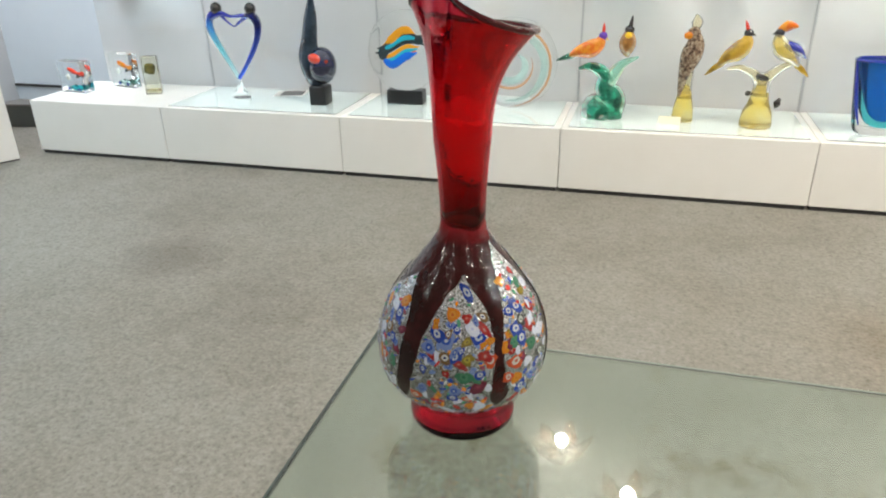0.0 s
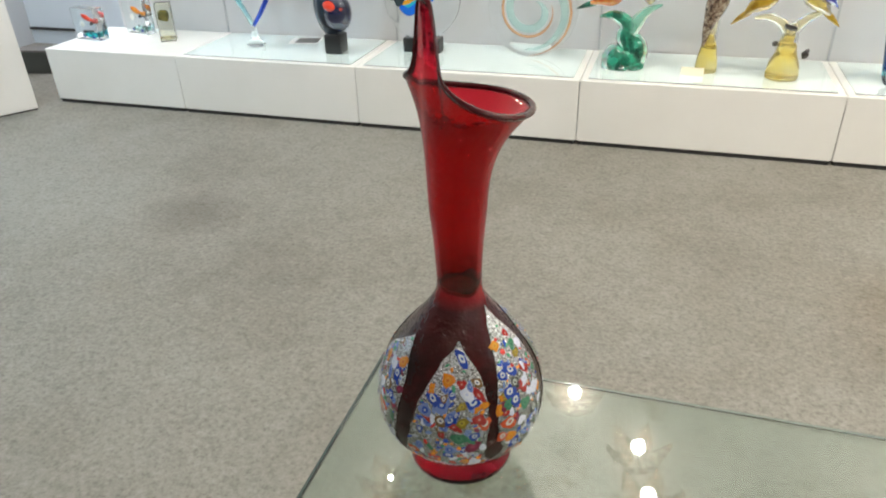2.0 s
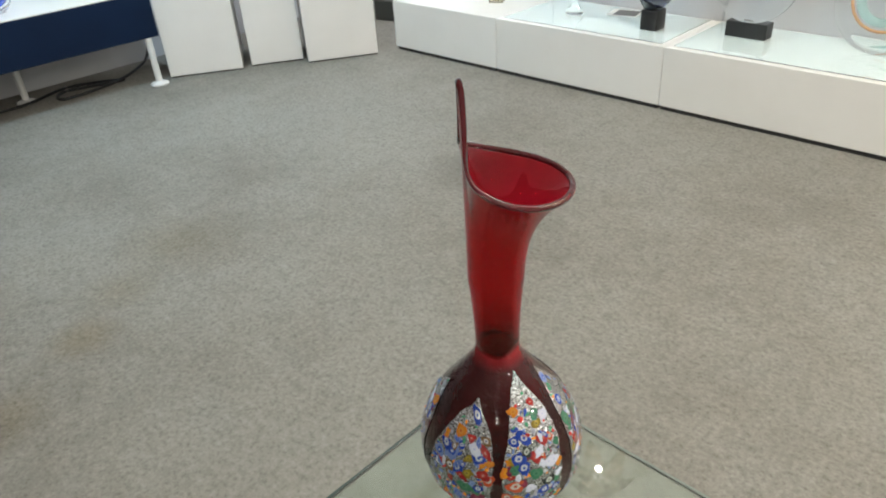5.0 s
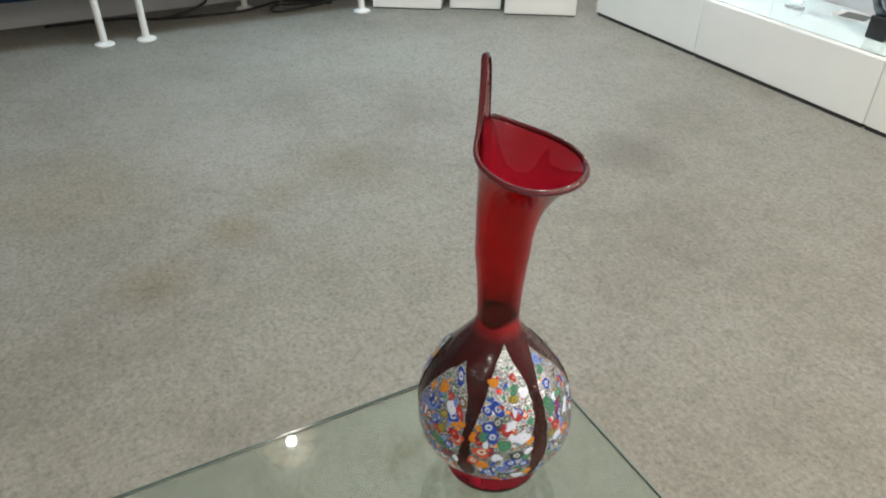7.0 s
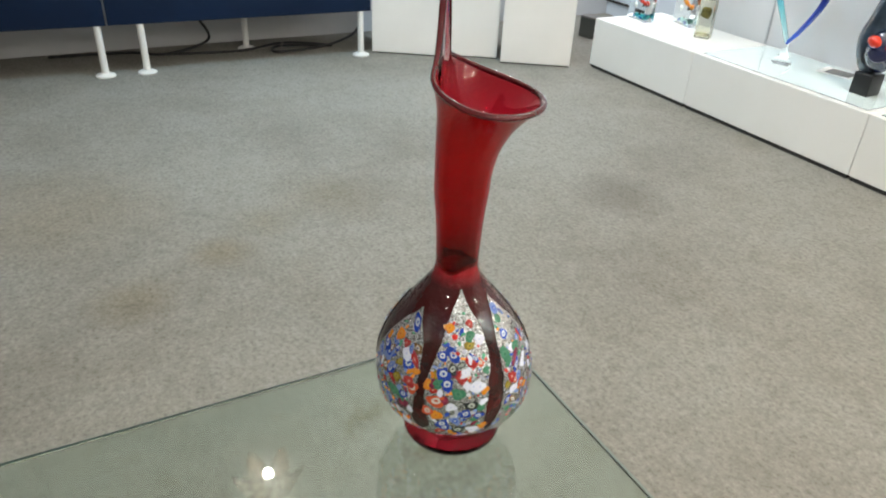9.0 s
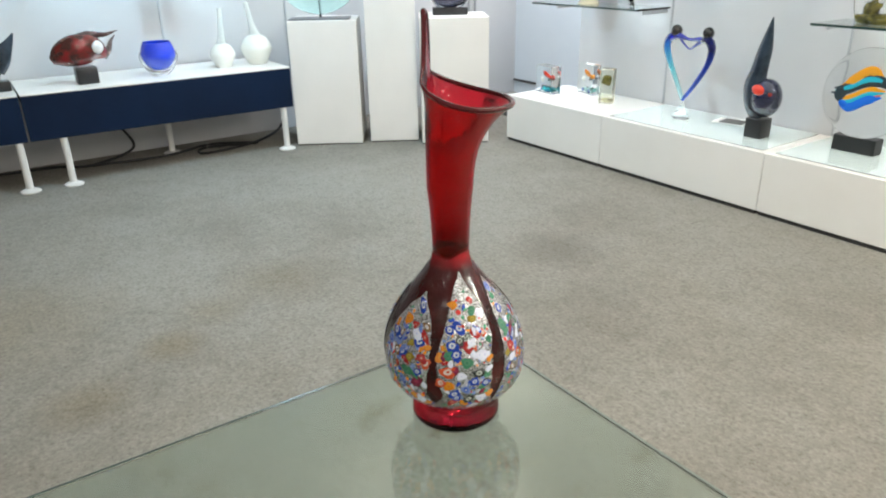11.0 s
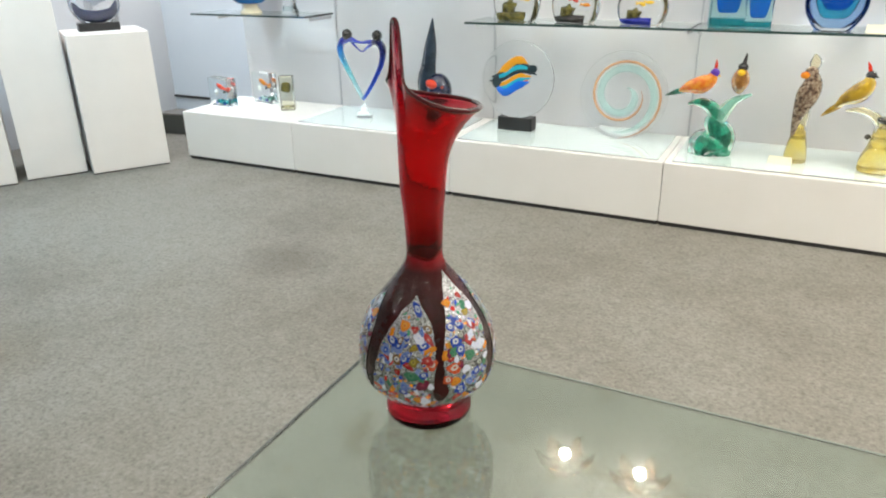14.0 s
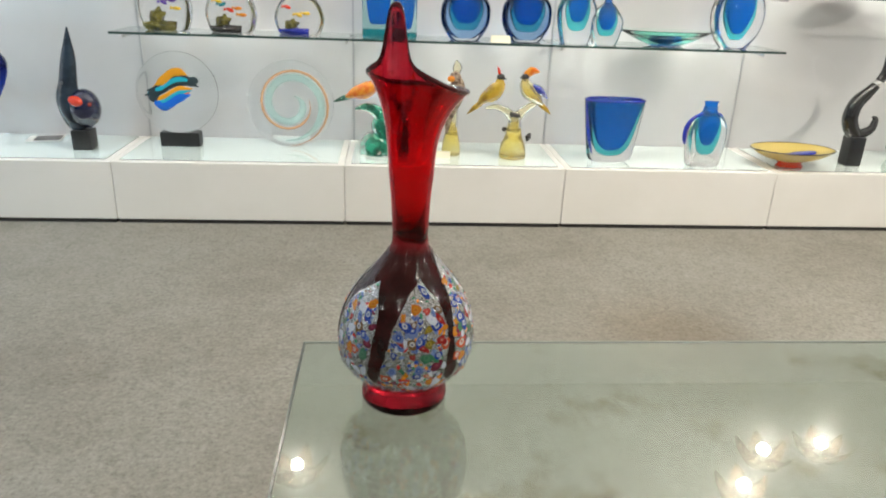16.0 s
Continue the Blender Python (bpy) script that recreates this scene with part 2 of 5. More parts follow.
CANES = {
    "blue": cane("blue_cane", (0.010, 0.040, 0.296), (0.448, 0.493, 0.574), (0.013, 0.052, 0.323)),
    "sky": cane("sky_cane", (0.141, 0.206, 0.465), (0.020, 0.064, 0.355), (0.355, 0.420, 0.549)),
    "white": cane("white_cane", (0.60, 0.63, 0.76), (0.66, 0.68, 0.77), (0.46, 0.51, 0.72)),
    "red": cane("red_cane", (0.291, 0.013, 0.013), (0.355, 0.026, 0.020), (0.452, 0.193, 0.161)),
    "coral": cane("coral_cane", (0.484, 0.064, 0.020), (0.516, 0.465, 0.400), (0.388, 0.039, 0.020)),
    "orange": cane("orange_cane", (0.574, 0.179, 0.006), (0.592, 0.243, 0.013), (0.448, 0.090, 0.006)),
    "yellow": cane("yellow_cane", (0.193, 0.141, 0.013), (0.355, 0.271, 0.026), (0.103, 0.084, 0.020)),
    "green": cane("green_cane", (0.032, 0.155, 0.084), (0.052, 0.193, 0.109), (0.020, 0.116, 0.064)),
    "eye": cane("eye_cane", (0.155, 0.084, 0.032), (0.549, 0.529, 0.516), (0.020, 0.026, 0.129)),
    "maroon": cane("maroon_cane", (0.129, 0.010, 0.032), (0.182, 0.013, 0.045), (0.259, 0.032, 0.064)),
    "black": cane("black_cane", (0.010, 0.020, 0.020), (0.388, 0.420, 0.388), (0.013, 0.013, 0.020)),
}

# tiny scraps of cane between the slices, one colour each
CHIPS = mat("cane_scraps", (0.6, 0.65, 0.8), 0.12, coat=1.0)
cg = node(CHIPS, "ShaderNodeNewGeometry")
cr_ = ramp(CHIPS, cg.outputs["Random Per Island"], [(0.0, (0.34, 0.36, 0.42)), (0.26, (0.02, 0.06, 0.36)), (0.44, (0.16, 0.24, 0.50)), (0.58, (0.55, 0.03, 0.025)), (0.68, (0.85, 0.27, 0.015)),
                                                 (0.78, (0.06, 0.27, 0.15)), (0.88, (0.55, 0.57, 0.62)), (0.95, (0.20, 0.03, 0.07))], True)
link(CHIPS, cr_.outputs[0], bsdf(CHIPS).inputs["Base Color"])


# ---- shapes ----
def link_mesh(name, bm, material, smooth=True):
    me = bpy.data.meshes.new(name)
    bm.normal_update()
    bm.to_mesh(me)
    bm.free()
    me.materials.append(material)
    if smooth:
        me.polygons.foreach_set("use_smooth", [True] * len(me.polygons))
    return new(name, me)


def part(name, bm, material, parent, label="", smooth=True):
    ob = link_mesh(name, bm, material, smooth)
    ob.parent = parent
    return tagged(ob, label)


def thing(name, m, label, category, group="", kind=""):
    ob = new(name)
    ob.matrix_basis = m
    ob.empty_display_size = 0.05
    return tagged(ob, label, category, group, kind)


def flat_part(name, bm, material, parent, label=""):
    return part(name, bm, material, parent, label, False)


def merged(pieces):
    """One bmesh out of (bmesh, material) pieces, with a slot for each material."""
    bm, slots = bmesh.new(), []
    for piece, material in pieces:
        if material not in slots:
            slots.append(material)
        for f in piece.faces:
            f.material_index = slots.index(material)
        tmp = bpy.data.meshes.new("tmp")
        piece.to_mesh(tmp)
        piece.free()
        bm.from_mesh(tmp)
        bpy.data.meshes.remove(tmp)
    return bm, slots


def sculpture(name, m, pieces, label, category, group=""):
    """A figurine: one mesh on its own base."""
    bm, slots = merged(pieces)
    ob = link_mesh(name, bm, slots[0])
    for s in slots[1:]:
        ob.data.materials.append(s)
    ob.matrix_basis = m
    return tagged(ob, label, category, group)


def clear(ob):
    """A clear pane lets the light through."""
    ob.visible_shadow = False
    return ob


def box(x0, x1, y0, y1, z0, z1, bevel=0.004, segments=2, bm=None):
    own = bmesh.new()
    bmesh.ops.create_cube(own, size=1, matrix=Matrix.Translation(((x0 + x1) / 2, (y0 + y1) / 2, (z0 + z1) / 2)) @ Matrix.Diagonal((x1 - x0, y1 - y0, z1 - z0, 1)))
    if bevel:
        bmesh.ops.bevel(own, geom=own.edges[:], offset=bevel, segments=segments, profile=0.5, affect="EDGES")
    if bm is None:
        return own
    tmp = bpy.data.meshes.new("tmp")
    own.to_mesh(tmp)
    own.free()
    bm.from_mesh(tmp)
    bpy.data.meshes.remove(tmp)
    return bm


def rings(rows, close_bottom=True, close_top=True, bm=None):
    """Skin a stack of rings, each a list of points of one length."""
    bm = bm or bmesh.new()
    made = [[bm.verts.new(p) for p in row] for row in rows]
    n = len(made[0])
    for a, b in zip(made, made[1:]):
        for i in range(n):
            j = (i + 1) % n
            bm.faces.new((a[i], a[j], b[j], b[i]))
    if close_bottom:
        bm.faces.new(made[0][::-1])
    if close_top:
        bm.faces.new(made[-1])
    return bm


def smooth_profile(points, steps=6):
    """A finer profile through the points (Catmull-Rom)."""
    p = [Vector(q) for q in points]
    out = []
    for i in range(len(p) - 1):
        a, b, c, d = p[max(i - 1, 0)], p[i], p[i + 1], p[min(i + 2, len(p) - 1)]
        for k in range(steps):
            t = k / steps
            out.append(0.5 * (2 * b + (c - a) * t + (2 * a - 5 * b + 4 * c - d) * t * t + (3 * b - 3 * c + d - a) * t ** 3))
    out.append(p[-1])
    return out


def lathe(profile, seg=40, sx=1.0, sy=1.0, steps=4, close_bottom=True, close_top=True, power=2.0, bm=None):
    """Turn (r, z) points round z; sx, sy squash it, power > 2 squares its section."""
    rows = []
    for r, z in [tuple(v)[:2] for v in smooth_profile([(a, b, 0) for a, b in profile], steps)]:
        row = []
        for k in range(seg):
            a = 2 * math.pi * k / seg
            c, s = math.cos(a), math.sin(a)
            q = (abs(c) ** power + abs(s) ** power) ** (-1 / power)
            row.append((max(r, 1e-5) * c * q * sx, max(r, 1e-5) * s * q * sy, z))
        rows.append(row)
    return rings(rows, close_bottom, close_top, bm)


def tube(points, radii, seg=10, steps=5, flat=1.0, bm=None):
    """A tapering limb along a smooth line; flat squashes it across."""
    line = smooth_profile(points, steps)
    radii = [v.x for v in smooth_profile([(r, 0, 0) for r in radii], steps)]
    rows = []
    for i, p in enumerate(line):
        d = (line[min(i + 1, len(line) - 1)] - line[max(i - 1, 0)]).normalized()
        side = d.cross(Vector((0, 1, 0)))
        side = side.normalized() if side.length > 0.05 else Vector((1, 0, 0))
        up = side.cross(d).normalized()
        r = max(radii[i], 0.0004)
        rows.append([p + side * (r * math.cos(2 * math.pi * k / seg)) + up * (r * flat * math.sin(2 * math.pi * k / seg)) for k in range(seg)])
    return rings(rows, bm=bm)


def ball(x, y, z, rx, ry, rz, tilt=0.0, sub=3, bm=None, wobble=0.0):
    own = bmesh.new()
    bmesh.ops.create_icosphere(own, subdivisions=sub, radius=1)
    if wobble:
        for v in own.verts:
            v.co *= 1 + wobble * noise.noise(v.co * 1.7 + Vector((x * 9, y * 9, z * 9)))
    own.transform(Matrix.Translation((x, y, z)) @ Matrix.Rotation(tilt, 4, "Y") @ Matrix.Diagonal((rx, ry, rz, 1)))
    if bm is None:
        return own
    tmp = bpy.data.meshes.new("tmp")
    own.to_mesh(tmp)
    own.free()
    bm.from_mesh(tmp)
    bpy.data.meshes.remove(tmp)
    return bm


# ---- room ----
def structure(name, bm, material, label, category, smooth=False):
    return tagged(link_mesh(name, bm, material, smooth), label, category, "", "structure")


structure("floor", box(-4.35, 4.4, -4.0, 4.1, -0.1, FLOOR, 0), CARPET, "speckled grey-beige loop carpet with faint stains", "floor")
structure("ceiling", box(-4.35, 4.4, -4.0, 4.1, CEIL, CEIL + 0.1, 0), CEILING, "plain white showroom ceiling", "ceiling")
structure("wall_west", box(WALL_X - 0.12, WALL_X, -4.0, 4.1, FLOOR, CEIL, 0), WALL, "white panelled wall behind the navy display platform", "wall")
structure("wall_north", box(-2.875, 4.3, WALL_Y, WALL_Y + 0.1, FLOOR, CEIL, 0), WALL, "white panelled display wall above the plinths", "wall")
structure("wall_niche", box(WALL_X, -2.875, 3.62, 3.72, FLOOR, CEIL, 0), NICHE, "pale blue recessed wall beside the pedestals", "wall")
structure("wall_niche_return", box(-2.875, -2.8, WALL_Y + 0.1, 3.72, FLOOR, CEIL, 0), NICHE, "pale blue return of the recess", "wall")
structure("wall_east", box(4.3, 4.4, -4.0, 4.1, FLOOR, CEIL, 0), WALL, "plain white wall closing the showroom", "wall")
structure("wall_south", box(WALL_X, 4.3, -4.0, -3.9, FLOOR, CEIL, 0), WALL, "plain white wall closing the showroom", "wall")
for i, x in enumerate((-2.19, -1.21, -0.2, 0.78, 1.77, 2.77)):
    structure("trim_%d" % (i + 1), box(x - 0.005, x + 0.005, WALL_Y - 0.006, WALL_Y - 0.001, PLINTH, 2.3, 0.001), JOINT, "slotted grey steel shelf upright on the wall", "shelf upright")
for i, y in enumerate((-1.1, -0.12, 0.86, 1.65)):
    structure("trim_%d" % (i + 11), box(WALL_X + 0.001, WALL_X + 0.006, y - 0.006, y + 0.006, 0.3, 2.3, 0.001), JOINT, "slotted grey steel shelf upright on the wall", "shelf upright")
structure("baseboard", box(WALL_X + 0.01, -2.9, 3.6, 3.617, 0.085, 0.1, 0.002), SHADOW_GAP, "thin dark trim low on the blue wall", "trim")

# pendants: a blown-glass flower of drooping leaves round the bulb, on a cord from a ceiling cap
SHADE_GLASS = mat("rose_shade_glass", (0.93, 0.80, 0.70), 0.13, transmission=0.95, ior=1.35)
tips = noise_of(SHADE_GLASS, 14, 2)
link(SHADE_GLASS, ramp(SHADE_GLASS, tips.outputs[0], [(0.42, (0.96, 0.93, 0.86)), (0.62, (0.88, 0.60, 0.45))]).outputs[0], bsdf(SHADE_GLASS).inputs["Base Color"])


def lamp_petal():
    """One curled glass leaf, springing from the socket and drooping past the bulb."""
    bm = bmesh.new()
    layers = []
    for lift in (0.0, 0.003):
        grid = []
        for i in range(11):
            u = i / 10
            r, z = 0.016 + 0.11 * u, 0.035 * math.sin(2.4 * u) - 0.085 * u * u + lift
            w = 0.036 * math.sin(math.pi * min(1, 0.1 + 0.9 * u)) ** 0.7 + 0.002
            grid.append([bm.verts.new((r, w * v, z - 0.25 * w * v * v + 0.006 * math.sin(9 * u + 2 * v))) for v in (-1, -0.5, 0, 0.5, 1)])
        layers.append(grid)
    low, top = layers
    for i in range(10):
        for k in range(4):
            bm.faces.new((low[i][k + 1], low[i][k], low[i + 1][k], low[i + 1][k + 1]))
            bm.faces.new((top[i][k], top[i][k + 1], top[i + 1][k + 1], top[i + 1][k]))
        for k in (0, 4):
            q = (low[i][k], top[i][k], top[i + 1][k], low[i + 1][k])
            bm.faces.new(q if k == 0 else q[::-1])
    for i in (0, 10):
        for k in range(4):
            q = (low[i][k], low[i][k + 1], top[i][k + 1], top[i][k])
            bm.faces.new(q if i == 0 else q[::-1])
    return bm


first = None
for x, y, watts, *size in PENDANTS:
    if first is None:
        first = thing("pendant_lamp", pose(x, y, LAMP_Z), "pendant lamp with drooping rose glass leaves round its bulb", "ceiling light", "pendant lamps")
        part("socket", lathe([(0.016, 0.040), (0.018, 0.044), (0.018, 0.085), (0.006, 0.10)], 20), CHROME, first)
        for k in range(6):
            petal = part("petal", lamp_petal(), SHADE_GLASS, first, "pale rose glass leaf of the shade")
            petal.matrix_basis = pose(0, 0, 0.05, 0, 0, 60 * k + 17)
            clear(petal)
        part("cord", lathe([(0.0016, 0.095), (0.0016, CEIL - LAMP_Z - 0.012)], 8, steps=1), WHITE_LEG, first)
        part("ceiling_cap", lathe([(0.035, CEIL - LAMP_Z - 0.014), (0.045, CEIL - LAMP_Z - 0.002)], 20, steps=1), WHITE_LEG, first)
    else:
        copy_thing(first, pose(x, y, LAMP_Z))
    bulb_light(x, y, watts, WARM, size[0] if size else 0.026)
first = None
# the fill lamps get a white can and lens, though none is seen
for x, y, watts in FILL_DOWNLIGHTS + COOL_FILL:
    if first is None:
        first = thing("downlight", pose(x, y, LAMP_Z), "white ceiling lamp added unseen as fill, with a glowing lens", "ceiling light", "showroom downlights")
        part("can", lathe([(0.043, 0.0), (0.047, 0.004), (0.047, 0.09), (0.03, 0.11), (0.012, 0.115)], 24, close_bottom=False), WHITE_LEG, first)
        part("lens", lathe([(0.038, 0.02), (0.03, 0.022), (0.001, 0.024)], 24), GLOW, first, "glowing lens of the added fill lamp")
        part("stem", lathe([(0.008, 0.11), (0.008, CEIL - LAMP_Z)], 10, steps=1), WHITE_LEG, first)
    else:
        copy_thing(first, pose(x, y, LAMP_Z))
    lamp(x, y, watts, WARM if (x, y, watts) in FILL_DOWNLIGHTS else (0.52, 0.80, 1.0) if y < 1 else (0.93, 0.95, 1.0))


# display plinths along the north wall
def plinth(x0, x1, glass_inset, label):
    ob = thing("display_plinth", pose(x0, 2.55, 0), label, "plinth", "display plinths")
    w, d = x1 - x0, WALL_Y - 0.008 - 2.55
    flat_part("body", box(0.0015, w - 0.0015, 0, d, 0.006, PLINTH, 0.003), LAMINATE, ob)
    # this strip paints the shadow gap below the body
    flat_part("kick", box(0.01, w - 0.01, 0.007, d - 0.01, FLOOR, 0.006, 0), SHADOW_GAP, ob, "kick strip coloured near-black as the shade under the plinth")
    if glass_inset:
        clear(flat_part("glass_top", box(0.03, w - 0.03, 0.03, d - 0.02, PLINTH + 0.0005, PLINTH + 0.0035, 0.0008), PLATE_GLASS, ob, "pale sea-green glass sheet"))
    return ob


plinth(-2.965, -2.18, False, "low cream display plinth with a bare white top")
for i, (a, b) in enumerate(((-2.18, -1.23), (-1.23, -0.22), (-0.22, 0.782), (0.782, 1.785), (1.785, 2.79), (2.79, 3.8))):
    plinth(a, b, True, "low cream display plinth topped with a glass sheet")


# glass shelves
def shelf(x0, x1, y0, y1, z, brackets, label, turn=0.0):
    ob = thing("glass_shelf", pose(x0, y0, z - 0.01, 0, 0, turn), label, "shelf", "wall shelves")
    w, d = x1 - x0, y1 - y0
    clear(flat_part("pane", box(0, w, 0.003, d, 0, 0.01, 0.0008), SHELF_GLASS, ob))
    flat_part("front_edge", box(0, w, 0, 0.0025, 0, 0.01, 0), GLASS_EDGE, ob, "dark green polished edge")
    for b in brackets:
        flat_part("bracket", box(b - 0.006, b + 0.006, d * 0.25, d, -0.022, -0.001, 0.002), CHROME, ob, "steel bracket")
    return ob


shelf(-1.245, -0.202, 2.76, 3.05, SHELF, (0.03, 1.02), "clear glass wall shelf with a dark green edge")
shelf(-0.198, 0.718, 2.76, 3.05, SHELF, (0.02,), "clear glass wall shelf with a dark green edge")
shelf(0.722, 1.825, 2.76, 3.05, SHELF, (0.06, 1.04), "clear glass wall shelf with a dark green edge")
shelf(-2.17, -1.255, 2.74, 3.05, 1.0, (0.06, 0.86), "clear glass wall shelf with a dark green edge")
shelf(-3.02, -2.2, 2.78, 3.05, SHELF, (0.15, 0.80), "short clear glass wall shelf with a dark green edge")
shelf(1.80, 2.8, 2.76, 3.05, 1.045, (0.03, 0.97), "high clear glass wall shelf with a dark edge")


# navy display platform along the west wall
def platform(x, y0, y1, legs, label):
    ob = thing("display_platform", pose(x, y0, 0, 0, 0, -1.44), label, "display platform", "display platforms")
    w = y1 - y0
    flat_part("fascia", box(-0.02, 0, 0.003, w - 0.003, 0.245, 0.470, 0.003), NAVY, ob, "navy blue fascia board")
    flat_part("top", box(-0.53, -0.001, 0.003, w - 0.003, 0.471, 0.479, 0.002), LAMINATE, ob, "white top")
    # underframe coloured as the shade below the top
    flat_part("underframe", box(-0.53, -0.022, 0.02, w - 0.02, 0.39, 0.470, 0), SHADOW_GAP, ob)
    for lx, ly in ((-0.03, legs[0]), (-0.03, w - legs[1]), (-0.36, w * 0.53)):
        leg = part("leg", lathe([(0.02, 0.0), (0.018, 0.03), (0.018, 0.39)], 16), WHITE_LEG, ob)
        leg.location = (lx + 0.01, ly, 0)
        part("foot", lathe([(0.048, FLOOR), (0.048, -0.004), (0.03, 0.004), (0.02, 0.008)], 24), WHITE_LEG, leg, "round floor flange")
    return ob


platform(-3.63, 0.0, 1.412, (0.155, 0.06), "white-topped display platform with navy fascia on white legs")
platform(-3.661, -1.25, -0.003, (0.1, 0.045), "white-topped display platform with navy fascia on white legs")
shelf2 = thing("glass_shelf", pose(-3.77, -0.9, 0.95, 0, 0, 0), "clear glass wall shelf over the navy platform", "shelf", "wall shelves")
clear(flat_part("pane", box(-0.37, -0.003, 0, 2.25, 0, 0.01, 0.0008), SHELF_GLASS, shelf2))
flat_part("front_edge", box(-0.0025, 0, 0, 2.25, 0, 0.01, 0), GLASS_EDGE, shelf2, "dark green polished edge")
for b in (0.3, 1.1, 1.9):
    flat_part("bracket", box(-0.37, -0.1, b - 0.006, b + 0.006, -0.022, -0.001, 0.002), CHROME, shelf2, "steel bracket")

cable = thing("power_cable", pose(0, 0, FLOOR), "loose black power cable on the carpet under the platform", "cable")
part("cord", tube([(-4.08, -0.3, 0.008), (-4.05, 0.1, 0.008), (-3.95, 0.3, 0.01), (-4.01, 0.55, 0.06), (-4.07, 0.5, 0.2), (-4.10, 0.48, 0.3)], [0.008] * 6, 8, 10), CABLE, cable)
part("loop", tube([(-3.95, 0.3, 0.008), (-3.90, 0.7, 0.008), (-4.00, 1.0, 0.008), (-3.85, 1.25, 0.008), (-3.93, 0.95, 0.01), (-3.81, 0.9, 0.008), (-3.85, 1.2, 0.01), (-4.00, 1.45, 0.03), (-4.10, 1.55, 0.1)], [0.008] * 9, 8, 10), CABLE, cable)


# white pedestals
def pedestal(x, y, w, d, h, label):
    """x, y: foot of the front face's near corner; the face runs at 57 degrees."""
    ob = thing("pedestal", pose(x, y, 0, 0, 0, 57.5), label, "pedestal", "corner pedestals")
    flat_part("body", box(0, w, 0, d, -0.006, h, 0.004), PEDESTAL, ob)
    # near-black strip paints the shade in the gap under the pedestal
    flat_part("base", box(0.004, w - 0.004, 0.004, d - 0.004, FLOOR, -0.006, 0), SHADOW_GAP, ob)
    return ob


pedestal(-3.655, 1.440, 0.405, 0.38, 0.727, "white square display pedestal carrying a glass dish")
pedestal(-3.44, 1.84, 0.30, 0.38, 0.93, "tall narrow white display pedestal")
pedestal(-3.20, 2.07, 0.41, 0.38, 0.735, "white square display pedestal carrying a glass sculpture")

# glass table
table = thing("glass_table", pose(-0.1042, 0.1075, 0), "clear greenish glass display table under the vase", "table")
tw, td = 1.5, 1.3
clear(flat_part("tabletop", box(0, tw, -td, 0, T - 0.0055, T, 0.001), TABLE_GLASS, table))
flat_part("side_edge", box(-0.0025, -0.0003, -td, 0.0, T - 0.0055, T - 0.0004, 0), GLASS_EDGE, table, "dark green polished edge")
flat_part("back_edge", box(-0.0025, tw, 0.0003, 0.0025, T - 0.0055, T - 0.0004, 0.0007), BACK_EDGE, table, "grey-green polished edge, coloured paler for the light it catches")
for lx in (1.0, tw - 0.1):
    for ly in (-td + 0.1, -0.75):
        leg = part("leg", lathe([(0.03, FLOOR), (0.03, 0.0), (0.02, 0.004), (0.02, T - 0.025), (0.04, T - 0.022), (0.04, T - 0.006)], 20, steps=1), CHROME, table, "steel table leg")
        leg.location = (lx, ly, 0)


# ---- the red vase ----
PHI = 0.845        # direction of the vase's mouth
BODY = [(0.0358, 0.0025), (0.0388, 0.006), (0.0381, 0.013), (0.0352, 0.021), (0.0344, 0.0265), (0.0398, 0.0315), (0.0487, 0.0375), (0.0562, 0.048), (0.0593, 0.0635),
        (0.0584, 0.0805), (0.0540, 0.097), (0.0455, 0.1134), (0.0333, 0.1295), (0.0218, 0.145), (0.0158, 0.1560), (0.0153, 0.171), (0.0166, 0.196), (0.0185, 0.215)]
FINE = [(v.x, v.y) for v in smooth_profile([(r, z, 0) for r, z in BODY], 5)]


def body_radius(z):
    for (r0, z0), (r1, z1) in zip(FINE, FINE[1:]):
        if z0 <= z <= z1:
            return r0 + (r1 - r0) * (z - z0) / max(z1 - z0, 1e-6)
    return FINE[-1][0]


def rim(theta):
    """Radius and height of the mouth's edge, theta from the pouring lip."""
    x = math.pi - abs(theta)
    h = 0.2842 - 0.0075 * math.cos(theta) + 0.0023 * math.cos(2 * theta) + 0.0342 * math.exp(-(x / 0.63) ** 5) + 0.017 * math.exp(-(x / 1.5502) ** 2)
    r = 0.0413 + 0.0088 * math.cos(theta) + 0.0007 * math.cos(2 * theta) - 0.0003 * math.cos(3 * theta)
    g = math.exp(-(x / 0.98) ** 4)
    return r * (1 - g) + 0.0175 * g, h


def lean(z):
    """The hand-blown neck stands a little off the foot's axis."""
    u = min(1, max(0, (z - 0.02) / 0.13))
    u = u * u * (3 - 2 * u)
    return 0.0027 * u, -0.0052 * u


SEG = 120


def ring(radius, z):
    dx, dy = lean(z)
    return [(dx + radius * math.cos(2 * math.pi * k / SEG), dy + radius * math.sin(2 * math.pi * k / SEG), z) for k in range(SEG)]


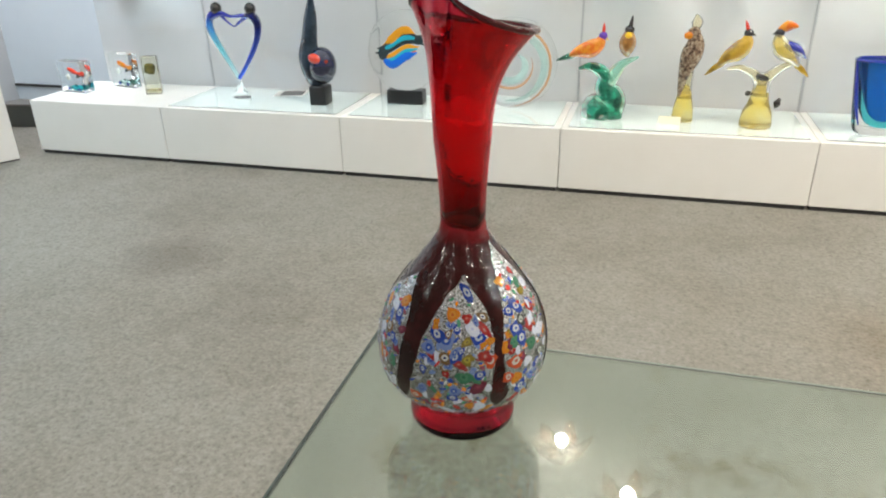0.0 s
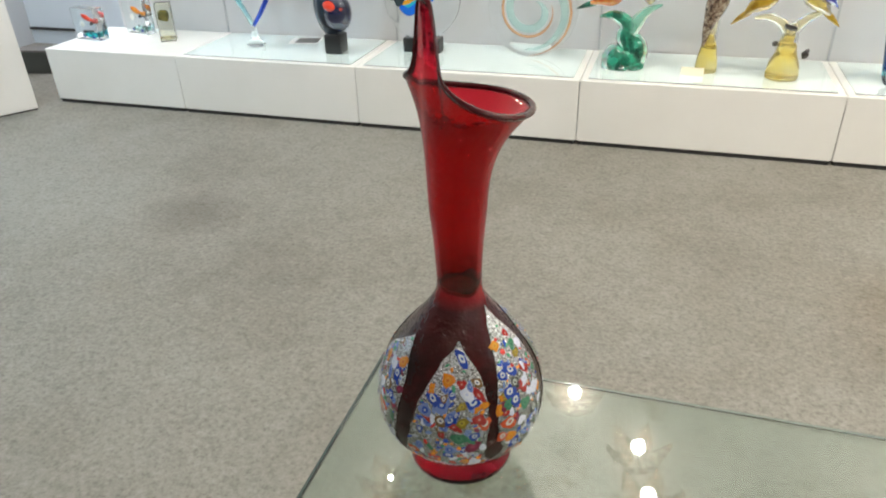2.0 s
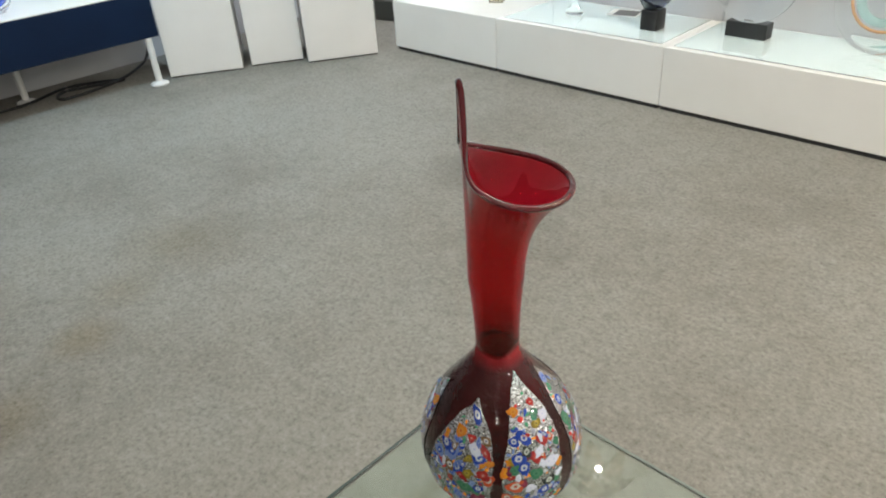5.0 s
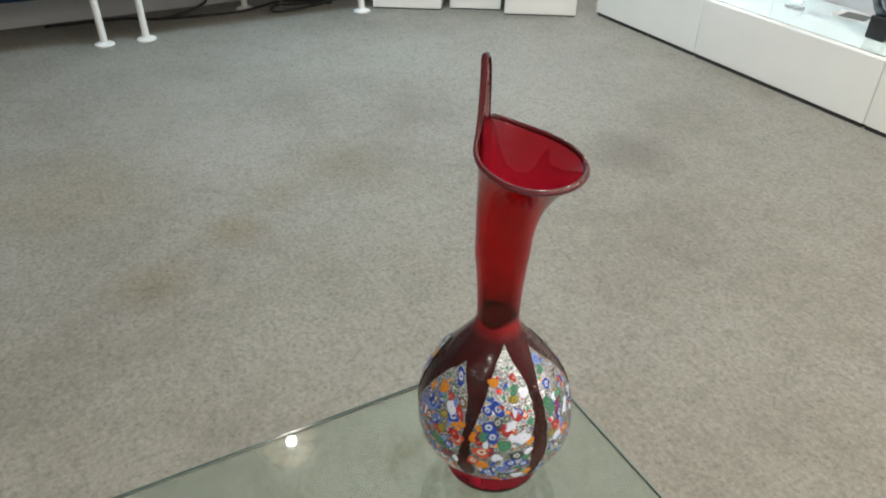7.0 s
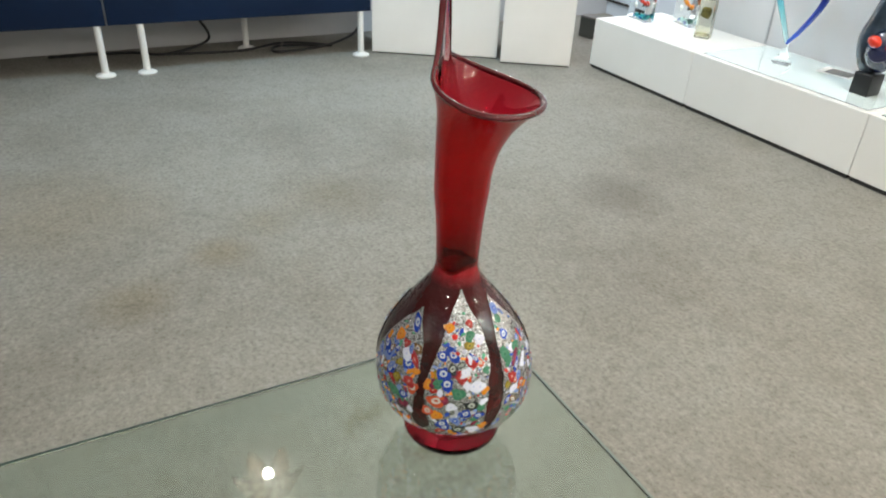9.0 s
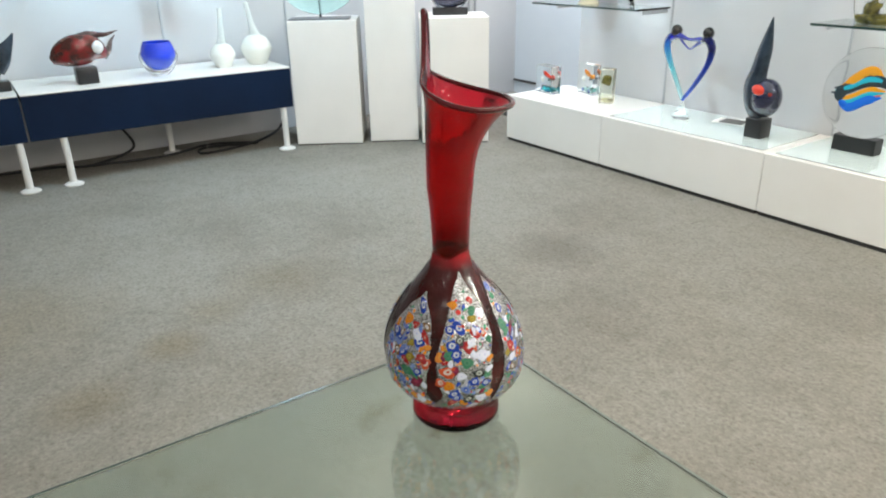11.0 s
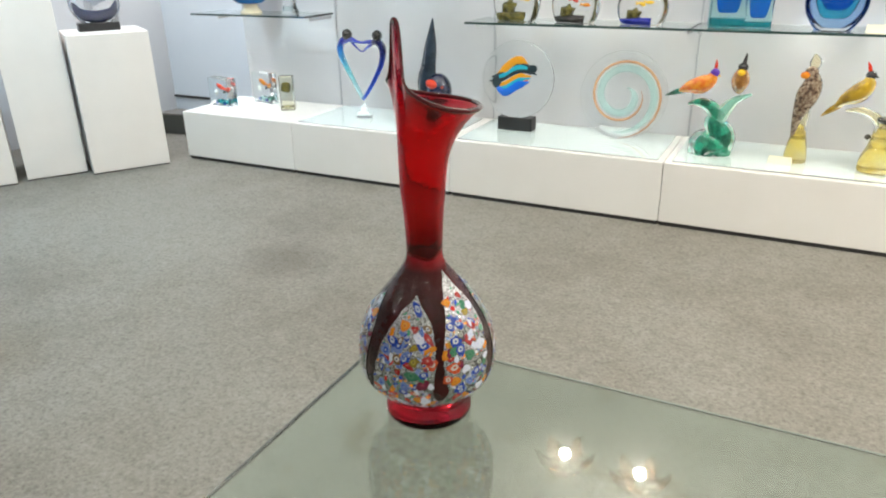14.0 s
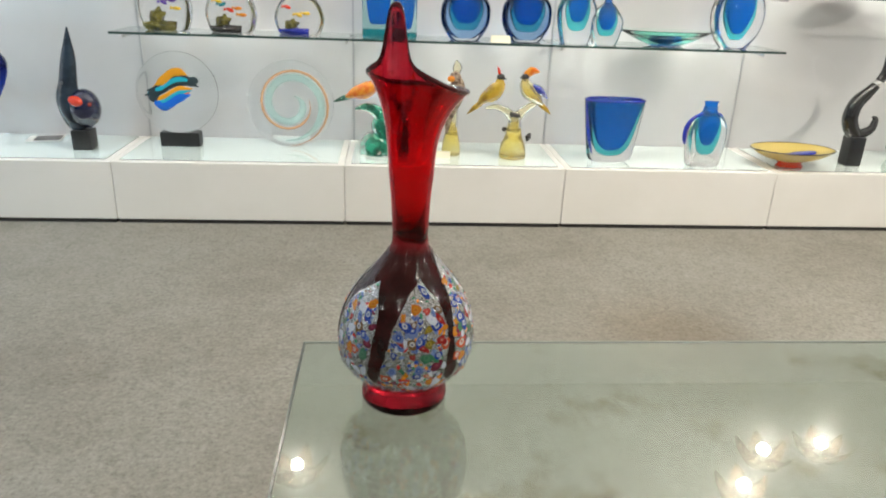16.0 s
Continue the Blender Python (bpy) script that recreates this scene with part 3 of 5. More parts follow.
def throat(s, inset):
    """A ring of the flaring throat; s from 0 at the neck to 1 at the rim."""
    row = []
    for k in range(SEG):
        a = 2 * math.pi * k / SEG
        th = (a - PHI + math.pi) % (2 * math.pi) - math.pi
        r1, h1 = rim(th)
        r0, z0 = 0.0185, 0.215
        tongue = math.exp(-((math.pi - abs(th)) / 0.8) ** 2)
        e = 3.0 * (1 - tongue) + 1.0 * tongue
        r = r0 + 0.004 * s + (r1 - r0 - 0.004) * s ** e - inset
        z = z0 + (h1 - z0) * s
        dx, dy = lean(z)
        u = s * s
        row.append((dx - 0.0031 * u + r * math.cos(a), dy + 0.0005 * u + r * math.sin(a), z))
    return row


vase = thing("vase", pose(-0.0031, 0.0082, T - 0.0022), "tall ruby-red glass jug vase with silver and patterned-cane petals", "vase")
rows = [ring(r, z) for r, z in FINE[:-1]]
steps = 26
rows += [throat(i / steps, 0) for i in range(steps + 1)]
# rolled rim, then down the inside
lip_rows = []
for k in range(1, 5):
    a = math.pi * k / 5
    base = throat(1, 0)
    lip_rows.append([tuple(Vector(p) * 1 + Vector((-p[0], -p[1], 0)).normalized() * (0.0013 * (1 - math.cos(a))) + Vector((0, 0, 0.0012 * math.sin(a)))) for p in base])
rows += lip_rows
rows += [throat(i / steps, 0.0026) for i in range(steps - 1, -1, -1)]
inner = [(r - 0.003, z) for r, z in FINE if 0.035 < z < 0.212]
rows += [ring(r, z) for r, z in inner[::-1]]
rows.append(ring(0.004, 0.034))
part("body", rings(rows), RUBY, vase, "translucent ruby glass with a flared, peaked mouth")

edge = throat(1, 0.0013)
edge_rows = []
for k in range(10):
    a = 2 * math.pi * k / 10
    edge_rows.append([(p[0] * (1 + 0.0021 * math.cos(a) / math.hypot(p[0], p[1])), p[1] * (1 + 0.0021 * math.cos(a) / math.hypot(p[0], p[1])), p[2] + 0.0004 + 0.0021 * math.sin(a)) for p in edge])
part("rim", rings(edge_rows + edge_rows[:1], False, False), RUBY_RIM, vase, "dark maroon rolled rim")

# petals of silver leaf over a dark garnet casing, which shows as ribs between them;
# each petal is hand-drawn: the bearings of its two edges, in degrees, at these heights
HEIGHTS = (0.056, 0.068, 0.080, 0.090, 0.100, 0.108, 0.116, 0.1235, 0.130, 0.136, 0.143, 0.150)
PETALS = [
    ((-112.5, -109.5, -108, -106, -103, -101, -96.5, -92, -81, -76, -76, -76), (-58.5, -57, -55.5, -55, -55, -55, -57.5, -63, -70, -76, -76, -76)),
    ((-45, -47, -49.5, -48.5, -47, -44.5, -42, -39.5, -37.5, -34, -27, -17.5), (-8, -6.5, -4.5, -3, -1, 1.2, 2.4, 3, 1, -4, -11, -17.5)),
    ((1, 6, 8, 10, 10.5, 12, 12.5, 17, 22, 27, 34, 34), (63, 61, 60, 59, 58, 57, 55, 51, 46, 41, 34, 34)),
    ((69, 68, 67, 68, 69, 70, 73, 79, 86, 93, 94, 94), (120, 119, 118, 118, 117, 116, 112, 106, 101, 95, 94, 94)),
    ((127, 126, 126, 127, 128, 129, 132, 138, 147, 153, 153, 153), (181, 182, 182, 181, 179, 178, 175, 168, 159, 153, 153, 153)),
    ((-172, -171, -170, -169, -168, -167, -161, -149, -136, -136, -136, -136), (-124, -121.5, -120, -119.5, -119.5, -121, -124, -130, -136, -136, -136, -136)),
]
PETAL_TOPS = [0.1345, 0.150, 0.142, 0.141, 0.137, 0.130]


def petal_edges(petal, z):
    """Bearings, in radians, of a petal's two edges at height z; at the foot the petals meet under the ribs' rounded ends."""
    low, high = (float(np.interp(z, HEIGHTS, side)) for side in PETALS[petal])
    before, after = PETALS[petal - 1][1][0], PETALS[(petal + 1) % 6][0][0]
    u = min(1, max(0, (z - 0.047) / 0.009)) ** 0.5
    half_low, half_high = ((low - before) % 360) / 2, ((after - high) % 360) / 2
    low, high = low - half_low * (1 - u), high + half_high * (1 - u)
    if z > 0.056:
        wave = 1.6 * min(1, max(0, high - low) / 15)
        low += wave * noise.noise(Vector((petal * 3.1, 0.4, z * 150)))
        high += wave * noise.noise(Vector((petal * 3.1, 7.4, z * 150)))
    return math.radians(low), math.radians(max(high, low + 0.2))


def room_at(angle, z):
    """How far, in metres along the bulb, a spot lies inside its petal."""
    best = -1.0
    for petal in range(6):
        if z > PETAL_TOPS[petal]:
            continue
        low, high = petal_edges(petal, z)
        mid, half = (low + high) / 2, (high - low) / 2
        best = max(best, half - abs((angle - mid + math.pi) % (2 * math.pi) - math.pi))
    return best * body_radius(z)


def wrap_patch(petal, z0, z1, lift, na=14, nz=44):
    """A thin sheet on the bulb over one petal, with a wavering edge."""
    bm = bmesh.new()
    grid = []
    for i in range(nz + 1):
        z = z0 + (z1 - z0) * i / nz
        lo, hi = petal_edges(petal, z)
        dx, dy = lean(z)
        r = body_radius(z) + lift
        grid.append([bm.verts.new((dx + r * math.cos(lo + (hi - lo) * k / na), dy + r * math.sin(lo + (hi - lo) * k / na), z)) for k in range(na + 1)])
    for r0, r1 in zip(grid, grid[1:]):
        for k in range(na):
            bm.faces.new((r0[k], r0[k + 1], r1[k + 1], r1[k]))
    return bm


casing = [ring(body_radius(z) + 0.0003, z) for z in [0.034 + 0.111 * i / 40 for i in range(41)]]
# its top edge runs up the neck in uneven tongues
for i in range(1, 13):
    row = []
    for k in range(SEG):
        a = 2 * math.pi * k / SEG
        z = 0.145 + (0.019 + 0.003 * math.cos(2 * a - 1.1) + 0.001 * math.cos(5 * a + 0.6)) * i / 12
        dx, dy = lean(z)
        r = body_radius(z) + 0.0003 - 0.0006 * (i / 12) ** 4
        row.append((dx + r * math.cos(a), dy + r * math.sin(a), z))
    casing.append(row)
casing += [ring(r, z) for r, z in ((0.0135, 0.160), (0.010, 0.158), (0.005, 0.157), (0.0005, 0.157))]
part("casing", rings(casing, False, True), RUBY_DEEP, vase, "dark garnet casing showing as ribs")
for petal in range(6):
    part("petal", wrap_patch(petal, 0.0308, PETAL_TOPS[petal], 0.0009), LEAF, vase, "crackled silver-leaf petal")

# cane slices set into the petals: low domes with uneven outlines
N = 11
cane_mesh = {}
for key, material in CANES.items():
    for variant in range(6):
        disc = bmesh.new()
        lobe, turn = random.choice((2, 3, 3, 4)), random.uniform(0, 6)
        outline = [1 + 0.17 * math.cos(lobe * 2 * math.pi * k / N + turn) + 0.17 * random.uniform(-1, 1) for k in range(N)]
        verts = [[disc.verts.new((o * r * math.cos(2 * math.pi * k / N), o * r * math.sin(2 * math.pi * k / N), h)) for k, o in enumerate(outline)]
                 for r, h in ((1.0, 0.0), (0.92, 0.16), (0.6, 0.26))]
        top = disc.verts.new((0, 0, 0.30))
        for a, b in zip(verts, verts[1:]):
            for k in range(N):
                disc.faces.new((a[k], a[(k + 1) % N], b[(k + 1) % N], b[k]))
        for k in range(N):
            disc.faces.new((verts[2][k], verts[2][(k + 1) % N], top))
        disc.normal_update()
        me = bpy.data.meshes.new("cane_slice")
        disc.to_mesh(me)
        disc.free()
        me.materials.append(material)
        me.polygons.foreach_set("use_smooth", [True] * len(me.polygons))
        cane_mesh[key, variant] = me
placed = []


def slice_at(angle, z, size, key, stretch=1.0):
    r = body_radius(z) + 0.0008
    dz = 0.002
    slope = (body_radius(z + dz) - body_radius(z - dz)) / (2 * dz)
    n = Vector((math.cos(angle), math.sin(angle), -slope)).normalized()
    side = Vector((-math.sin(angle), math.cos(angle), 0))
    up = n.cross(side)
    turn = random.uniform(-0.9, 0.9)
    s2, u2 = side * math.cos(turn) + up * math.sin(turn), up * math.cos(turn) - side * math.sin(turn)
    m = Matrix((s2, u2, n)).transposed().to_4x4()
    dx, dy = lean(z)
    m.translation = (dx + r * math.cos(angle), dy + r * math.sin(angle), z)
    ob = new("cane_slice", cane_mesh[key, random.randrange(6)])
    ob.parent = vase
    ob.matrix_basis = m @ Matrix.Diagonal((size / math.sqrt(stretch), size * math.sqrt(stretch), min(size, 0.003) * 0.34, 1))
    placed.append((ob.matrix_basis.translation.copy(), size))


# the slices that can be told apart: degrees round, height, radius, colour
KNOWN = [
    [(-84, 0.114, 3.3, "orange"), (-73, 0.112, 2.4, "red"), (-87, 0.099, 4.7, "sky"), (-87, 0.088, 3.3, "eye"), (-65, 0.101, 3.8, "blue"), (-80, 0.106, 2.2, "blue"), (-69, 0.106, 3.6, "white"),
     (-73, 0.087, 3.3, "yellow"), (-58, 0.085, 3.6, "coral"), (-65, 0.076, 2.8, "blue"), (-75, 0.075, 4.0, "green"), (-87, 0.081, 2.2, "eye"), (-66, 0.067, 4.1, "maroon"), (-57, 0.098, 2.1, "orange"),
     (-81, 0.064, 3.0, "sky"), (-71, 0.050, 2.7, "orange"), (-60, 0.065, 2.4, "white"), (-79, 0.055, 2.4, "white"), (-96, 0.086, 3.0, "sky"), (-91, 0.060, 1.8, "orange"), (-72, 0.064, 2.1, "blue")],
    [(-34, 0.128, 2.7, "orange"), (-11, 0.130, 2.2, "red"), (-13, 0.123, 3.0, "green"), (-4, 0.121, 3.0, "white"), (-29, 0.113, 3.6, "blue"), (-38, 0.112, 3.0, "blue"), (-14, 0.109, 3.7, "red"),
     (-22, 0.107, 1.9, "black"), (-36, 0.101, 3.7, "blue"), (-33, 0.094, 3.7, "blue"), (-28, 0.102, 2.2, "maroon"), (-23, 0.099, 3.6, "red"), (-25, 0.087, 3.7, "green"), (-45, 0.092, 3.6, "orange"),
     (-43, 0.099, 2.2, "orange"), (-40, 0.080, 4.6, "coral"), (-46, 0.070, 3.3, "coral"), (-40, 0.067, 3.3, "orange"), (-16, 0.077, 3.4, "black"), (-10, 0.075, 3.0, "green"), (-6, 0.088, 2.4, "orange")],
    [(-3, 0.102, 2.2, "green"), (-27, 0.063, 3.3, "sky"), (-20, 0.070, 3.0, "blue"), (-25, 0.053, 3.3, "black"), (-15, 0.052, 3.3, "white"), (-8, 0.055, 2.7, "orange"), (-36, 0.059, 3.3, "blue"),
     (-30, 0.076, 3.0, "white"), (-14, 0.092, 3.0, "white"), (-38, 0.087, 2.2, "white"), (-14, 0.064, 2.1, "green"), (31, 0.133, 3.0, "sky"), (28, 0.127, 2.7, "green"), (25, 0.118, 3.0, "blue"),
     (17, 0.107, 3.8, "green"), (18, 0.090, 3.3, "red"), (13, 0.085, 2.4, "yellow"), (12, 0.073, 2.2, "blue"), (12, 0.064, 2.2, "green"), (46, 0.106, 2.4, "coral"), (33, 0.093, 2.7, "white"),
     (27, 0.080, 2.7, "coral"), (19, 0.099, 1.8, "blue"), (26, 0.108, 2.4, "white")],
    [(-130, 0.114, 3.4, "orange"), (-131, 0.106, 3.5, "blue"), (-137, 0.095, 3.8, "eye"), (-123, 0.098, 2.6, "maroon"), (-125, 0.084, 3.2, "maroon"), (-130, 0.090, 2.6, "blue"), (-137, 0.074, 3.1, "coral"),
     (-128, 0.073, 3.8, "green"), (-151, 0.098, 2.1, "red"), (-126, 0.088, 2.1, "sky"), (-131, 0.066, 2.6, "black"), (-143, 0.083, 2.4, "white"), (-141, 0.109, 3.5, "white")],
]
for group_ in KNOWN:
    for deg, z, size, key in group_:
        slice_at(math.radians(deg), z, size * 0.00132, key, random.uniform(0.8, 1.3))
PALETTE = ["blue"] * 8 + ["sky"] * 5 + ["white"] * 9 + ["red"] * 4 + ["coral"] * 3 + ["orange"] * 4 + ["yellow"] * 2 + ["green"] * 4 + ["eye"] * 2 + ["maroon"] * 2 + ["black"] * 2
tries = 0
while len(placed) < 298 and tries < 16000:
    tries += 1
    z = 0.033 + 0.094 * random.random() ** 1.15
    angle = random.uniform(-math.pi, math.pi)
    size = random.uniform(0.0026, 0.0050)
    if room_at(angle, z) < size * 0.8:
        continue
    if z > 0.112 and random.random() < 0.75:
        continue
    p = Vector((body_radius(z) * math.cos(angle), body_radius(z) * math.sin(angle), z))
    if any((p - q).length < (size + s) * 0.60 for q, s in placed):
        continue
    slice_at(angle, z, size, random.choice(PALETTE), random.uniform(0.6, 2.3))

# scraps that fill the gaps
chips = bmesh.new()
count, tries = 0, 0
while count < 900 and tries < 30000:
    tries += 1
    z = 0.0318 + 0.108 * random.random() ** 1.1
    angle = random.uniform(-math.pi, math.pi)
    size = random.uniform(0.0008, 0.0023)
    if room_at(angle, z) < size * 1.1 or (z > 0.112 and random.random() < 0.6):
        continue
    dx, dy = lean(z)
    n = Vector((math.cos(angle), math.sin(angle), 0))
    slope = (body_radius(z + 0.002) - body_radius(z - 0.002)) / 0.004
    n = Vector((n.x, n.y, -slope)).normalized()
    side = Vector((-math.sin(angle), math.cos(angle), 0))
    up = n.cross(side)
    p = Vector((dx + body_radius(z) * math.cos(angle), dy + body_radius(z) * math.sin(angle), z)) + n * 0.0009
    if any((p - q).length < s * 0.9 + size * 0.5 for q, s in placed):
        continue
    count += 1
    k = random.choice((5, 6, 7))
    st, tw_ = random.uniform(0.6, 1.8), random.uniform(0, 3)
    jag = [random.uniform(0.65, 1.2) for q in range(k)]
    ringv = [chips.verts.new(p + (side * math.cos(tw_) + up * math.sin(tw_)) * (size * st * jag[q] * math.cos(6.2832 * q / k)) + (up * math.cos(tw_) - side * math.sin(tw_)) * (size / st * jag[q] * math.sin(6.2832 * q / k))) for q in range(k)]
    topv = chips.verts.new(p + n * 0.0006)
    for q in range(k):
        chips.faces.new((ringv[q], ringv[(q + 1) % k], topv))
tagged(part("cane_scrap", chips, CHIPS, vase, "tiny coloured scraps between the slices"), kind="stuff")


# ---- glass on the plinths ----
TOP = PLINTH + 0.0037
CLEAR = glass("clear_glass", (0.97, 0.985, 0.985))
ICE = glass("ice_glass", (0.93, 0.97, 0.965), ior=1.22)
FAINT = glass("faint_clear_glass", (0.97, 0.985, 0.98), ior=1.12)
AQUA = glass("aqua_glass", (0.10, 0.72, 0.78), ior=1.12)
AQUA_PALE = glass("pale_aqua_glass", (0.62, 0.90, 0.88))
TEAL = glass("teal_core_glass", (0.03, 0.45, 0.52), ior=1.12)
COBALT = mat("cobalt_glass", (0.013, 0.225, 0.82), 0.05, transmission=0.85, ior=1.2)
BLUE_DEEP = mat("deep_blue_glass", (0.006, 0.02, 0.42), 0.06, transmission=0.3, coat=1.0)
NAVY_GLASS = mat("navy_glass", (0.005, 0.009, 0.045), 0.06, coat=1.0)
SLATE_GLASS = swirl_glass("slate_glass", (0.012, 0.018, 0.028), (0.03, 0.05, 0.075), 9, 0.1)
RED_GLASS = mat("red_spot_glass", (0.62, 0.03, 0.008), 0.1, coat=1.0)
ORANGE_GLASS = swirl_glass("orange_glass", (0.75, 0.16, 0.015), (0.85, 0.33, 0.03), 30, 0.25)
AMBER = mat("amber_glass", (0.97, 0.90, 0.62), 0.03, transmission=0.95)
AMBER_DEEP = swirl_glass("gold_flecked_amber", (0.93, 0.70, 0.14), (0.98, 0.88, 0.45), 14, 0.8)
OLIVE = swirl_glass("olive_gold_glass", (0.34, 0.20, 0.015), (0.62, 0.40, 0.03), 18, 0.35)
GREEN_GLASS = swirl_glass("emerald_glass", (0.005, 0.09, 0.05), (0.05, 0.50, 0.32), 22, 0.6)
GREEN_PALE = mat("pale_green_glass", (0.35, 0.75, 0.62), 0.04, transmission=0.7)
BROWN_GLASS = swirl_glass("mottled_brown_glass", (0.05, 0.03, 0.022), (0.20, 0.13, 0.085), 70, 0.1, (0.38, 0.30, 0.22))
DARK_GLASS = mat("dark_bird_glass", (0.02, 0.015, 0.016), 0.12, coat=1.0)
YELLOW_GLASS = mat("yellow_glass", (0.80, 0.50, 0.02), 0.1, coat=1.0)
VIOLET = mat("violet_glass", (0.10, 0.03, 0.35), 0.1, coat=1.0)
PINK = mat("pink_glass", (0.75, 0.25, 0.3), 0.1, transmission=0.5)
MILK = mat("milk_glass", (0.86, 0.87, 0.81), 0.3, transmission=0.1, coat=0.6)
MILK_THIN = mat("thin_milk_glass", (0.86, 0.90, 0.88), 0.3, transmission=0.55, ior=1.1)
STRIPE = {"blue": mat("blue_band_glass", (0.01, 0.15, 0.72), 0.1), "amber": mat("amber_band_glass", (0.76, 0.33, 0.02), 0.1), "teal": mat("teal_band_glass", (0.02, 0.42, 0.56), 0.1),
          "dark": mat("dark_band_glass", (0.03, 0.05, 0.06), 0.1), "orange": mat("orange_band_glass", (0.75, 0.16, 0.02), 0.1)}
ROCK = swirl_glass("moss_rock_glass", (0.05, 0.045, 0.01), (0.16, 0.14, 0.03), 30, 0.0)


def aquarium_block(x, y, z, w, d, h, turn, fish, rest, label):
    ob = thing("aquarium_block", pose(x, y, z, 0, 0, turn), label, "glass block", "aquarium blocks")
    flat_part("block", box(-w / 2, w / 2, -d / 2, d / 2, 0, h, 0.006, 3), ICE, ob).visible_shadow = False
    f = ball(-0.01 * w, 0, h * 0.68, w * 0.24, d * 0.10, h * 0.09, 0.35, 2)
    tube([(w * 0.15, 0, h * 0.66), (w * 0.3, 0, h * 0.58)], [0.003, h * 0.08], 8, 3, 0.3, f)
    part("fish_motif", f, fish, ob, "bright fish-like inclusion")
    part("fish_motif", ball(0.16 * w, 0.01, h * 0.52, w * 0.15, d * 0.08, h * 0.06, -0.4, 2), DARK_GLASS, ob, "dark fish-like inclusion")
    part("fish_motif", ball(-0.20 * w, -0.01, h * 0.48, w * 0.10, d * 0.08, h * 0.09, 0.5, 2, None, 0.4), MILK, ob, "white fish-like inclusion")
    for k in range(5):
        part("pebble", ball(w * (-0.32 + 0.16 * k), d * 0.12 * (-1) ** k, h * (0.10 + 0.05 * (k % 3)), w * 0.07, d * 0.12, h * 0.05, 0.3 * k, 2, None, 0.5), (BLUE_DEEP, GREEN_PALE, DARK_GLASS)[k % 3], ob, "coloured glass pebble")
    part("bed", ball(0.1 * w, 0, h * 0.14, w * 0.32, d * 0.3, h * 0.10, 0, 2, None, 0.4), rest, ob, "coloured glass bed")
    return ob


aquarium_block(-2.85, 2.78, PLINTH, 0.17, 0.07, 0.165, -8, RED_GLASS, TEAL, "clear glass block with a red fish and blue bed")
aquarium_block(-2.67, 2.95, PLINTH, 0.16, 0.06, 0.18, -12, ORANGE_GLASS, AQUA_PALE, "clear glass block with an orange fish")
slant = thing("aquarium_block", pose(-2.40, 2.82, PLINTH, 0, 0, 28), "tall yellowish glass block with dim inclusions", "glass block", "aquarium blocks")
flat_part("block", box(-0.04, 0.04, -0.03, 0.03, 0, 0.195, 0.006, 3), glass("straw_glass", (0.93, 0.92, 0.78)), slant).visible_shadow = False
part("fish_motif", ball(0, 0, 0.13, 0.03, 0.01, 0.03, 0, 2, None, 0.5), ROCK, slant)
part("bed", ball(0, 0, 0.02, 0.04, 0.025, 0.012, 0, 2), AMBER, slant)

# heart-shaped open sculpture on a clear foot


def graded_glass(name, stops, transmission):
    """Glass whose colour runs along its height; stops: metres over the foot and a colour."""
    m = mat(name, stops[0][1], 0.04, transmission=transmission, ior=1.35)
    sep = node(m, "ShaderNodeSeparateXYZ")
    link(m, node(m, "ShaderNodeTexCoord").outputs["Object"], sep.inputs[0])
    twice = node(m, "ShaderNodeMath")
    twice.operation = "MULTIPLY"
    link(m, sep.outputs[2], twice.inputs[0])
    twice.inputs[1].default_value = 2.0
    link(m, ramp(m, twice.outputs[0], [(2 * h, c) for h, c in stops]).outputs[0], bsdf(m).inputs["Base Color"])
    return m


STRAND_BLUE = graded_glass("cobalt_navy_glass", [(0.12, (0.02, 0.10, 0.70)), (0.25, (0.015, 0.05, 0.45)), (0.36, (0.008, 0.014, 0.12))], 0.4)
STRAND_AQUA = graded_glass("aqua_cobalt_glass", [(0.12, (0.62, 0.92, 0.95)), (0.25, (0.20, 0.78, 0.88)), (0.35, (0.04, 0.32, 0.85)), (0.40, (0.01, 0.03, 0.5))], 0.8)
heart = thing("heart_sculpture", pose(-1.87, 2.80, TOP), "open heart of aqua and navy glass strands on a clear foot", "sculpture")
part("base", lathe([(0.046, 0), (0.05, 0.008), (0.042, 0.022), (0.022, 0.045), (0.014, 0.075), (0.012, 0.102)], 28, 1, 0.7), glass("water_clear_glass", (0.97, 0.985, 0.98), ior=1.2), heart, "clear glass foot").visible_shadow = False
part("aqua_strand", tube([(0, 0, 0.10), (-0.05, 0, 0.19), (-0.105, 0, 0.29), (-0.128, 0, 0.36), (-0.105, 0, 0.405), (-0.07, 0, 0.41)], [0.012, 0.013, 0.017, 0.02, 0.02, 0.016], 12), STRAND_AQUA, heart, "aqua glass strand")
part("navy_strand", tube([(0.0, 0, 0.098), (0.055, 0, 0.17), (0.12, 0, 0.28), (0.138, 0, 0.36), (0.115, 0, 0.40), (0.08, 0, 0.40)], [0.009, 0.012, 0.015, 0.020, 0.022, 0.016], 12), STRAND_BLUE, heart, "cobalt-navy glass strand")
part("cross_strand", tube([(-0.11, 0, 0.395), (-0.06, 0, 0.41), (0.0, 0, 0.398), (0.06, 0, 0.402), (0.12, 0, 0.40)], [0.018, 0.016, 0.008, 0.013, 0.02], 12), BLUE_DEEP, heart, "cobalt strand joining the lobes")
